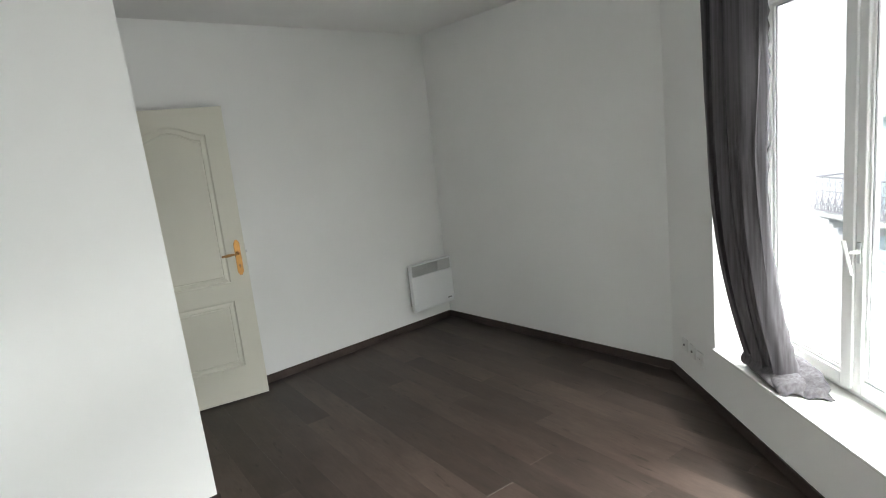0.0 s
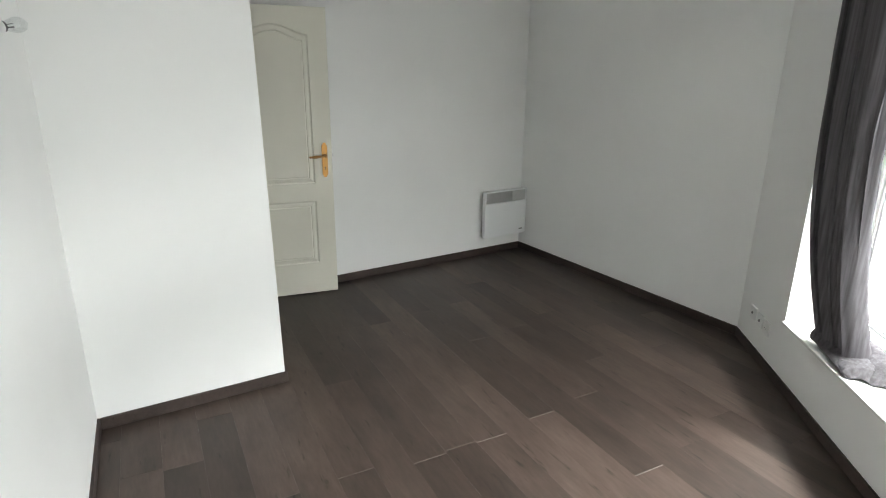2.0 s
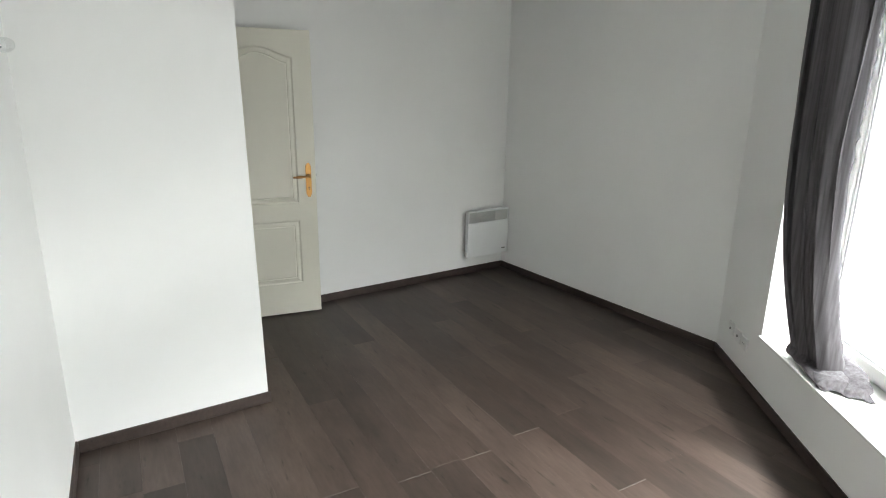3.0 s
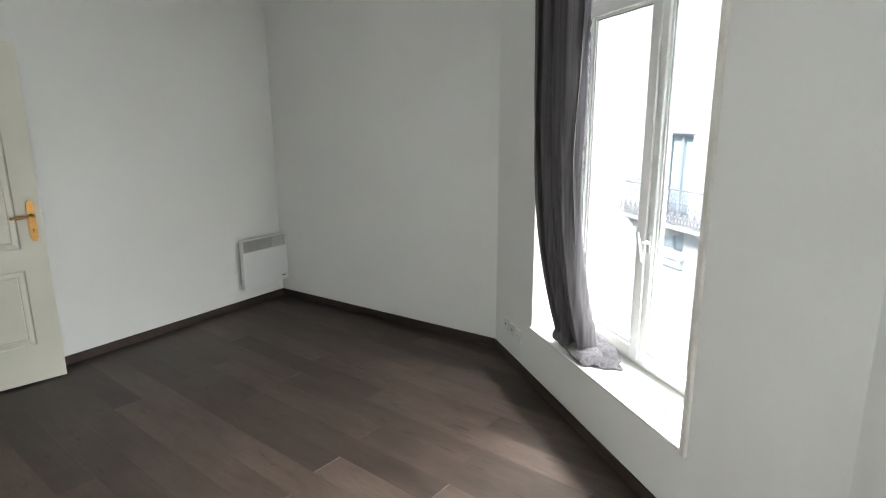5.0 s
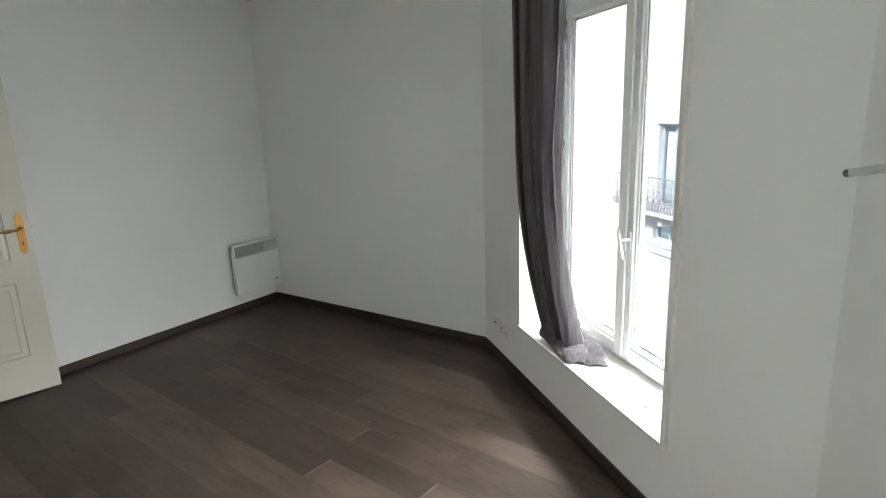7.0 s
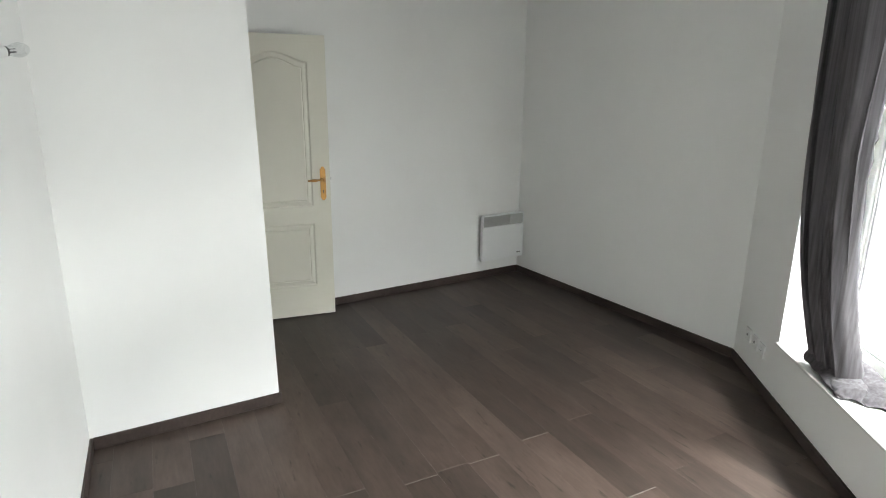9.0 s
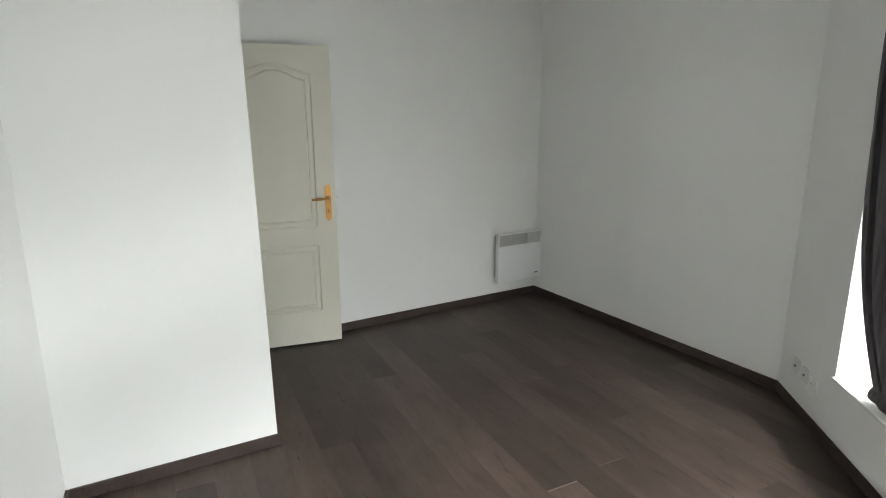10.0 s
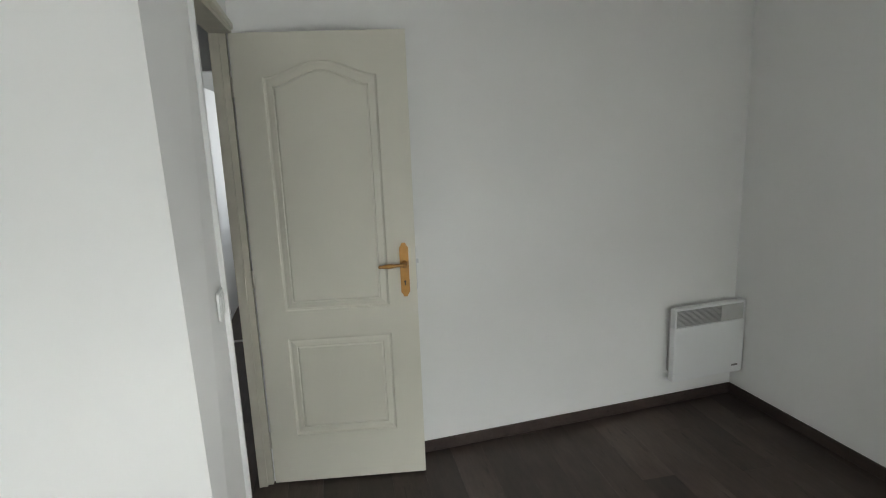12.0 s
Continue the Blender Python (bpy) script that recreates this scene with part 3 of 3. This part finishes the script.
bm = door_skin(0.0, -1.0)
for f in bm.faces:
    f.normal_update()
    if f.normal.y > 0:
        f.normal_flip()
edge = [(0, 0), (DW, 0), (DW, DT), (0, DT)]
v = {}
for i, (x, y) in enumerate(edge):
    for z in (0, DH):
        v[i, z] = bm.verts.new((x, y, z))
for i in (1, 2, 3):
    j = (i + 1) % 4
    bm.faces.new((v[i, 0], v[j, 0], v[j, DH], v[i, DH]))
bm.faces.new([v[i, DH] for i in range(4)])
bm.faces.new([v[i, 0] for i in (3, 2, 1, 0)])
leaf = part("leaf", bm, M_CREAM, door)

# handle set: long shaped plate, lever and keyhole
hx, hz0, hz1 = 0.664, 0.885, 1.132
bm = bmesh.new()
outline = [(-0.020, 0.022), (-0.020, 0.225), (-0.013, 0.235), (-0.008, 0.247), (0.008, 0.247), (0.013, 0.235), (0.020, 0.225), (0.020, 0.022), (0.013, 0.012), (0.008, 0.0), (-0.008, 0.0), (-0.013, 0.012)]
front = [bm.verts.new((hx + a, -0.007, hz0 + b)) for a, b in outline]
back = [bm.verts.new((hx + a, 0.001, hz0 + b)) for a, b in outline]
bm.faces.new(front)
for i in range(len(outline)):
    j = (i + 1) % len(outline)
    bm.faces.new((front[i], front[j], back[j], back[i]))
bmesh.ops.recalc_face_normals(bm, faces=bm.faces)
plate = part("handle_plate", bm, M_BRASS, door, "polished brass handle plate")
bm = bmesh.new()
lathe(bm, [(0.013, 0), (0.013, 0.006), (0.008, 0.010), (0.008, 0.045), (0.010, 0.050), (0.004, 0.054)], pose(hx, -0.006, hz0 + 0.155, 90, 0, 0), 14)
lathe(bm, [(0.009, 0), (0.007, 0.02), (0.0075, 0.04), (0.011, 0.065), (0.010, 0.085), (0.006, 0.10), (0.0085, 0.107), (0.004, 0.115)], pose(hx, -0.050, hz0 + 0.155, 0, -92, 0), 14)
part("lever", bm, M_BRASS, plate, "turned brass lever")
bm = bmesh.new()
lathe(bm, [(0.0055, 0), (0.0055, 0.002)], pose(hx, -0.0065, hz0 + 0.07, 90, 0, 0), 12)
box(bm, hx - 0.0025, hx + 0.0025, -0.0085, -0.0062, hz0 + 0.052, hz0 + 0.07)
part("keyhole", bm, M_DARK, plate, "dark keyhole")
bm = bmesh.new()
box(bm, DW, DW + 0.003, 0.008, 0.032, hz0 + 0.03, hz0 + 0.22)
box(bm, DW + 0.002, DW + 0.012, 0.014, 0.027, hz0 + 0.148, hz0 + 0.166)
part("latch", bm, M_METAL, door, "steel latch plate")
for z in (0.22, 1.0, 1.82):
    bm = bmesh.new()
    rod(bm, (-0.005, 0.004, z - 0.04), (-0.005, 0.004, z + 0.04), 0.0055)
    part("hinge", bm, M_JAMB, door)

# door lining and architraves
lining = tagged(new("door_frame"), "aged cream wooden door frame round the doorway", "door frame", kind="structure")
bm = bmesh.new()
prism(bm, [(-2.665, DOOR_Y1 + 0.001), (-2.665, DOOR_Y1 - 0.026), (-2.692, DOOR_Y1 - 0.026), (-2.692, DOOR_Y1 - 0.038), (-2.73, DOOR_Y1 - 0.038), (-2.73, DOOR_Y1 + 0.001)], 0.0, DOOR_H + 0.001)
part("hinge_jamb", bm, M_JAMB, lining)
bm = bmesh.new()
prism(bm, [(-2.622, DOOR_Y0 - 0.001), (-2.622, DOOR_Y0 + 0.020), (-2.66, DOOR_Y0 + 0.020), (-2.66, DOOR_Y0 + 0.032), (-2.708, DOOR_Y0 + 0.032), (-2.708, DOOR_Y0 - 0.001)], 0.0, DOOR_H + 0.001)
part("lock_jamb", bm, M_PVC, lining)
bm = bmesh.new()
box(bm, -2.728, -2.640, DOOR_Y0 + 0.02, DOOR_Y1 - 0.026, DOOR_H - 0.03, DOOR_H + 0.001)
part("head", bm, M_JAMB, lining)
bm = bmesh.new()
prism(bm, [(-2.640, DOOR_Y0 - 0.01), (-2.612, DOOR_Y0 - 0.01), (-2.634, DOOR_Y1 - 0.004), (-2.660, DOOR_Y1 - 0.004)], DOOR_H - 0.012, DOOR_H + 0.012)
rounded(bm, 0.004, 2)
part("cover_strip", bm, M_CREAM, lining)
bm = bmesh.new()
prism(bm, [(-2.630, DOOR_Y0 - 0.012), (-2.614, DOOR_Y0 - 0.012), (-2.614, DOOR_Y0 + 0.006), (-2.630, DOOR_Y0 + 0.006)], 0.0, DOOR_H - 0.013)
rounded(bm, 0.004, 2)
part("cover_strip", bm, M_PVC, lining)

# light switch beside the doorway
sw = thing("light_switch", "white plastic double light switch on the partition wall", "switch", pose(-2.6215, -1.235, 1.135, 0, 0, 92))
bm = bmesh.new()
box(bm, -0.04, 0.04, -0.008, 0.0, 0, 0.08)
rounded(bm, 0.003, 2)
plate = part("switch_plate", bm, M_PLASTIC, sw)
for x in (-0.030, 0.002):
    bm = bmesh.new()
    box(bm, x, x + 0.028, -0.011, -0.007, 0.012, 0.068)
    rounded(bm, 0.002, 1)
    part("rocker", bm, M_PLASTIC, plate)

# ---- electric heater ----
HX0, HX1, HZ0, HZ1 = -0.490, -0.008, 0.177, 0.610
heater = thing("electric_heater", "white electric panel heater with a grey grille on the wall", "heater", pose(HX0, HX0 * 0.1 - 0.001, HZ0, 0, 0, 5.71))
HW, HH = HX1 - HX0, HZ1 - HZ0
bm = bmesh.new()
box(bm, 0.03, HW - 0.03, -0.058, 0.0, 0.035, HH - 0.03)
rounded(bm, 0.004, 1)
part("back_plate", bm, M_GRILLE, heater, "grey mounting box behind the panel")
bm = bmesh.new()
box(bm, 0, HW, -0.096, -0.055, 0, HH - 0.112)
box(bm, 0, 0.013, -0.096, -0.055, HH - 0.112, HH)
box(bm, HW - 0.013, HW, -0.096, -0.055, HH - 0.112, HH)
box(bm, 0.013, HW - 0.013, -0.096, -0.055, HH - 0.015, HH)
rounded(bm, 0.005, 2)
part("body", bm, M_HEATER, heater)
bm = bmesh.new()
box(bm, 0.013, HW - 0.013, -0.078, -0.059, HH - 0.112, HH - 0.015)
grille = part("grille", bm, M_GRILLE, heater, "grey ventilation grille")
for i in range(13):
    bm = bmesh.new()
    z = HH - 0.110 + i * 0.0072
    box(bm, 0.013, HW - 0.013, -0.088, -0.078, z, z + 0.004)
    part("slat", bm, M_GRILLE, grille)
bm = bmesh.new()
box(bm, HW - 0.165, HW - 0.013, -0.0905, -0.0875, HH - 0.110, HH - 0.017)
part("grille_cover", bm, M_COVER, grille, "plain pale grey end of the grille")
bm = bmesh.new()
box(bm, HW - 0.078, HW - 0.036, -0.0975, -0.0955, 0.040, 0.051)
part("badge", bm, M_DARKGREY, heater, "small dark name bar")

# ---- sockets under the window wall ----
def socket(s, z, w, kind):
    ob = thing(kind, "white plastic wall outlet low on the window wall" if kind == "wall_socket" else "white plastic aerial outlet with a dark round hole", "socket", W1 @ pose(s, 0, z), "outlets on the window wall")
    bm = bmesh.new()
    box(bm, -w / 2, w / 2, -0.011, 0.0, -0.04, 0.04)
    rounded(bm, 0.004, 2)
    plate = part("plate", bm, M_PLASTIC, ob)
    bm = bmesh.new()
    if kind == "wall_socket":
        lathe(bm, [(0.022, 0), (0.022, 0.0025), (0.019, 0.003), (0.018, 0.001)], pose(0, -0.0105, 0, 90, 0, 0), 20)
        part("socket_well", bm, M_PLASTIC, plate)
        for x in (-0.0095, 0.0095):
            bm = bmesh.new()
            lathe(bm, [(0.0028, 0), (0.0028, 0.0015)], pose(x, -0.0125, 0, 90, 0, 0), 8)
            part("pin_hole", bm, M_DARKGREY, plate)
    else:
        lathe(bm, [(0.0075, 0), (0.0075, 0.006), (0.004, 0.007)], pose(0, -0.0105, 0, 90, 0, 0), 12)
        part("aerial_plug", bm, M_DARKGREY, plate)


socket(0.210, 0.250, 0.075, "aerial_socket")
socket(0.320, 0.245, 0.075, "aerial_socket")
socket(0.415, 0.238, 0.078, "wall_socket")

# ---- thin strip lying along the plain wall ----
strip = thing("edge_strip", "thin pale wooden edge strip lying beside the baseboard", "strip", pose(0.140, -2.135, 0.0, 0, 0, -86.5))
bm = bmesh.new()
box(bm, 0, 0.135, -0.003, 0.003, -0.0002, 0.006)
rounded(bm, 0.0012, 1)
part("strip", bm, M_PALE_EDGE, strip)

# ---- bare bulb light on the side wall ----
lamp = thing("wall_lamp", "white wall light holder with a clear unlit bulb", "lamp", pose(-3.502, -2.40, 1.735, 0, 80, 40))
bm = bmesh.new()
lathe(bm, [(0.026, -0.012), (0.026, 0.006), (0.021, 0.014), (0.015, 0.02)], Matrix.Identity(4), 20)
part("base", bm, M_PLASTIC, lamp)
bm = bmesh.new()
for a in (25, 155):
    d = Vector((math.cos(radians(a)), math.sin(radians(a)), 0))
    rod(bm, d * 0.012 + Vector((0, 0, 0.034)), d * 0.036 + Vector((0, 0, 0.016)), 0.004, 0.003, 8)
part("clip", bm, M_PLASTIC, lamp)
bm = bmesh.new()
lathe(bm, [(0.015, 0.016), (0.017, 0.03), (0.017, 0.062), (0.0155, 0.066)], Matrix.Identity(4), 18)
part("holder", bm, M_PLASTIC, lamp)
bm = bmesh.new()
lathe(bm, [(0.0145, 0.064), (0.0145, 0.072), (0.012, 0.074)], Matrix.Identity(4), 18)
part("bulb_cap", bm, M_BULBCAP, lamp, "dark metal bulb cap")
bm = bmesh.new()
lathe(bm, [(0.011, 0.0735), (0.016, 0.085), (0.021, 0.10), (0.0215, 0.112), (0.017, 0.126), (0.009, 0.134), (0.003, 0.136)], Matrix.Identity(4), 20)
bulb = part("bulb", bm, M_BULB, lamp, "clear glass bulb")
bulb.visible_shadow = False
bm = bmesh.new()
rod(bm, (0.004, 0, 0.074), (0.0045, 0, 0.098), 0.0022, n=8)
rod(bm, (-0.004, 0, 0.074), (-0.0045, 0, 0.098), 0.0012, n=6)
part("filament_stem", bm, M_BULBCAP, bulb)

# ---- outside: street and the house across it ----
FD = 10.5
GROUND = -6.6
bm = bmesh.new()
box(bm, -400, 400, -400, 400, GROUND - 0.3, GROUND)
structure("ground", bm, M_ROAD, "grey asphalt street far below the window", "street")


def opening_box(bm, s0, s1, z0, z1, holes, m):
    """A wall slab with window holes, cut into strips."""
    ss = sorted({s0, s1, *[h[0] for h in holes], *[h[1] for h in holes]})
    zs = sorted({z0, z1, *[h[2] for h in holes], *[h[3] for h in holes]})
    for a, b in zip(ss, ss[1:]):
        for c, d in zip(zs, zs[1:]):
            cs, cz = (a + b) / 2, (c + d) / 2
            if not any(h[0] < cs < h[1] and h[2] < cz < h[3] for h in holes):
                box(bm, a, b, FD, FD + 0.35, c, d, m)


house = thing("house", "pale rendered house across the street with iron balcony", "house", Matrix.Identity(4))
HOLES = [(-12.28, -10.97, -1.46, 1.12), (-12.36, -11.02, -2.62, -1.88)]
bm = bmesh.new()
opening_box(bm, -30, 8, GROUND, 6.5, HOLES, W1)
part("wall", bm, M_FACADE, house)
bm = bmesh.new()
box(bm, -30.1, 8.1, FD - 0.3, FD + 8, 6.5, 6.8, W1)
part("roof", bm, M_STONE, house)
for k, (s0, s1, z0, z1) in enumerate(HOLES):
    win = new("window")
    win.parent = house
    bm = bmesh.new()
    for a, b, c, d in ((s0, s0 + 0.08, z0, z1), (s1 - 0.08, s1, z0, z1), (s0 + 0.08, s1 - 0.08, z1 - 0.08, z1), (s0 + 0.08, s1 - 0.08, z0, z0 + 0.08), ((s0 + s1) / 2 - 0.05, (s0 + s1) / 2 + 0.05, z0 + 0.08, z1 - 0.08)):
        box(bm, a, b, FD + 0.15, FD + 0.22, c, d, W1)
    part("frame", bm, M_FRAMEBLUE, win)
    bm = bmesh.new()
    box(bm, s0 + 0.02, s1 - 0.02, FD + 0.34, FD + 0.36, z0, z1, W1)
    part("blind", bm, M_SHEER, win)
    for side in (0, 1):
        bm = bmesh.new()
        a = s0 + 0.1 + side * 0.62
        for i in range(9):
            rod(bm, W1 @ Vector((a + i * 0.045, FD + 0.28, z0 + 0.05)), W1 @ Vector((a + i * 0.045 + 0.02 * (1 - side), FD + 0.28, z1 - 0.1)), 0.028, 0.02, 6)
        part("net_curtain", bm, M_SHEER, win)
    bm = bmesh.new()
    box(bm, s0 - 0.12, s1 + 0.12, FD - 0.07, FD, z1 + 0.02, z1 + 0.10, W1)
    part("lintel", bm, M_STONE, win)

bm = bmesh.new()
box(bm, -12.55, -10.95, FD - 0.12, FD, -3.02, -2.74, W1)
box(bm, -12.62, -10.88, FD - 0.20, FD, -2.74, -2.66, W1)
part("window_box", bm, M_SHEER, house, "pale blue window box under the lower window")

balcony = thing("balcony", "stone balcony slab with an ornate dark iron railing", "balcony", Matrix.Identity(4))
B0, B1, BZ = -13.3, -7.0, -1.47
bm = bmesh.new()
box(bm, B0 - 0.1, B1, FD - 0.85, FD, BZ - 0.14, BZ, W1)
box(bm, B0, B1, FD - 0.7, FD, BZ - 0.22, BZ - 0.14, W1)
part("slab", bm, M_STONE, balcony)
for s in (B0 + 0.2, -11.4, -9.5):
    bm = bmesh.new()
    box(bm, s, s + 0.2, FD - 0.55, FD, BZ - 0.5, BZ - 0.22, W1)
    part("corbel", bm, M_STONE, balcony)
bm = bmesh.new()
rod(bm, W1 @ Vector((B0, FD - 0.8, BZ + 1.02)), W1 @ Vector((B1, FD - 0.8, BZ + 1.02)), 0.025)
rod(bm, W1 @ Vector((B0, FD - 0.8, BZ + 0.62)), W1 @ Vector((B1, FD - 0.8, BZ + 0.62)), 0.014, n=6)
rod(bm, W1 @ Vector((B0, FD - 0.8, BZ + 0.06)), W1 @ Vector((B1, FD - 0.8, BZ + 0.06)), 0.016, n=6)
rod(bm, W1 @ Vector((B0, FD, BZ + 1.02)), W1 @ Vector((B0, FD - 0.8, BZ + 1.02)), 0.025)
part("handrail", bm, M_IRON, balcony)


def ring_bar(bm, c, r, t, n=14):
    pts = [c + Vector((r * math.cos(2 * math.pi * i / n), 0, r * math.sin(2 * math.pi * i / n))) for i in range(n)]
    for i in range(n):
        rod(bm, W1 @ pts[i], W1 @ pts[(i + 1) % n], t, n=4)


bm = bmesh.new()
rod(bm, W1 @ Vector((0, FD - 0.8, BZ)), W1 @ Vector((0, FD - 0.8, BZ + 1.02)), 0.011, n=5)
ring_bar(bm, Vector((0.14, FD - 0.8, BZ + 0.33)), 0.115, 0.012)
ring_bar(bm, Vector((0.14, FD - 0.8, BZ + 0.20)), 0.07, 0.012)
ring_bar(bm, Vector((0.14, FD - 0.8, BZ + 0.82)), 0.09, 0.010)
for sx in (0.07, 0.21):
    ring_bar(bm, Vector((sx, FD - 0.93, BZ + 0.15)), 0.085, 0.019, 10)
    rod(bm, W1 @ Vector((sx, FD - 0.80, BZ + 0.62)), W1 @ Vector((sx, FD - 0.93, BZ + 0.22)), 0.012, n=4)
panel_mesh = mesh_of("scroll_panel", bm, M_IRON)
for i in range(23):
    ob = new("scroll_panel", panel_mesh)
    ob.parent = balcony
    ob.location = U1.x * (B0 + 0.28 * i), U1.y * (B0 + 0.28 * i), 0

# ---- floor: slab and laminate planks ----
bm = bmesh.new()
prism(bm, [(-3.70, -5.95), (-1.22, -4.65), (0.40, -2.45), (0.26, 0.16), (-2.5, 0.16), (-2.5, 4.2), (-4.3, 4.2), (-4.3, -1.6), (-3.70, -1.6)], -0.15, -0.009)
floor = structure("floor", bm, M_DARK, "dark grey-brown wood laminate floor of staggered planks", "floor")
PW, PL = 0.1625, 1.425
# where the end joints of the boards lie, by board row
JOINTS = {-6: -2.462, -5: -1.707, -4: -2.516, -2: -2.510, 0: -2.460, 1: -3.010, 2: -2.411, 3: -2.960, 4: -2.115, 7: -2.170}
PALE_ROWS = (-6, -4, -2, 0, 1)
rng, pale_rng = random.Random(4), random.Random(9)
cuts = [(Vector((0.06, 0, 0)), Vector((0.997, 0.074, 0))),
        (W1 @ Vector((0, 0.06, 0)), W1.to_3x3() @ Vector((0, 1, 0))),
        (W2 @ Vector((0, 0.06, 0)), W2.to_3x3() @ Vector((0, 1, 0)))]
for k in range(-17, 11):
    x0 = -1.458 + (k - 1) * PW
    start = JOINTS.get(k, -2.46 + rng.choice((0.0, 0.42, 0.75, 1.02)) + 0.05 * rng.uniform(-1, 1))
    y = start - PL * 4
    while y < 4.05:
        a, b = max(y, -5.9), min(y + PL, 4.05)
        if x0 < -3.62:
            a = max(a, -1.55)
        inside = b - a > 0.05 and not (x0 > -2.75 and a > 0.08)
        if x0 > -2.75:
            b = min(b, 0.09)
        if inside and b - a > 0.03:
            bm = bmesh.new()
            g = 0.0001
            box(bm, -PW / 2 + g, PW / 2 - g, a + g, b - g, -0.0085, -0.0006 + rng.uniform(-0.0003, 0.0003))
            top = [e for e in bm.edges if all(v.co.z > -0.005 for v in e.verts)]
            ends = [e for e in top if abs(e.verts[0].co.y - e.verts[1].co.y) < 0.001]
            # some boards get a wider, paler bevel at their ends
            pale_ends = k in PALE_ROWS or pale_rng.random() < 0.12
            bmesh.ops.bevel(bm, geom=ends, offset=0.0018 if pale_ends else 0.0004, segments=1, affect="EDGES")
            sides = [e for e in bm.edges if all(v.co.z > -0.003 for v in e.verts) and abs(abs(e.verts[0].co.x) - PW / 2) < 0.001 and abs(e.verts[0].co.x - e.verts[1].co.x) < 0.001]
            bmesh.ops.bevel(bm, geom=sides, offset=0.0003, segments=1, affect="EDGES")
            for fc in bm.faces:
                fc.normal_update()
                if pale_ends and abs(fc.normal.y) > 0.3 and fc.normal.z > 0.3:
                    fc.material_index = 1
            bmesh.ops.translate(bm, verts=bm.verts, vec=(x0 + PW / 2, 0, 0))
            for co, no in cuts:
                geom = bm.verts[:] + bm.edges[:] + bm.faces[:]
                bmesh.ops.bisect_plane(bm, geom=geom, plane_co=co, plane_no=no, clear_outer=True)
            if len(bm.faces) > 2:
                part("plank", bm, M_PLANK, floor).data.materials.append(M_PALE_EDGE)
            else:
                bm.free()
        y += PL
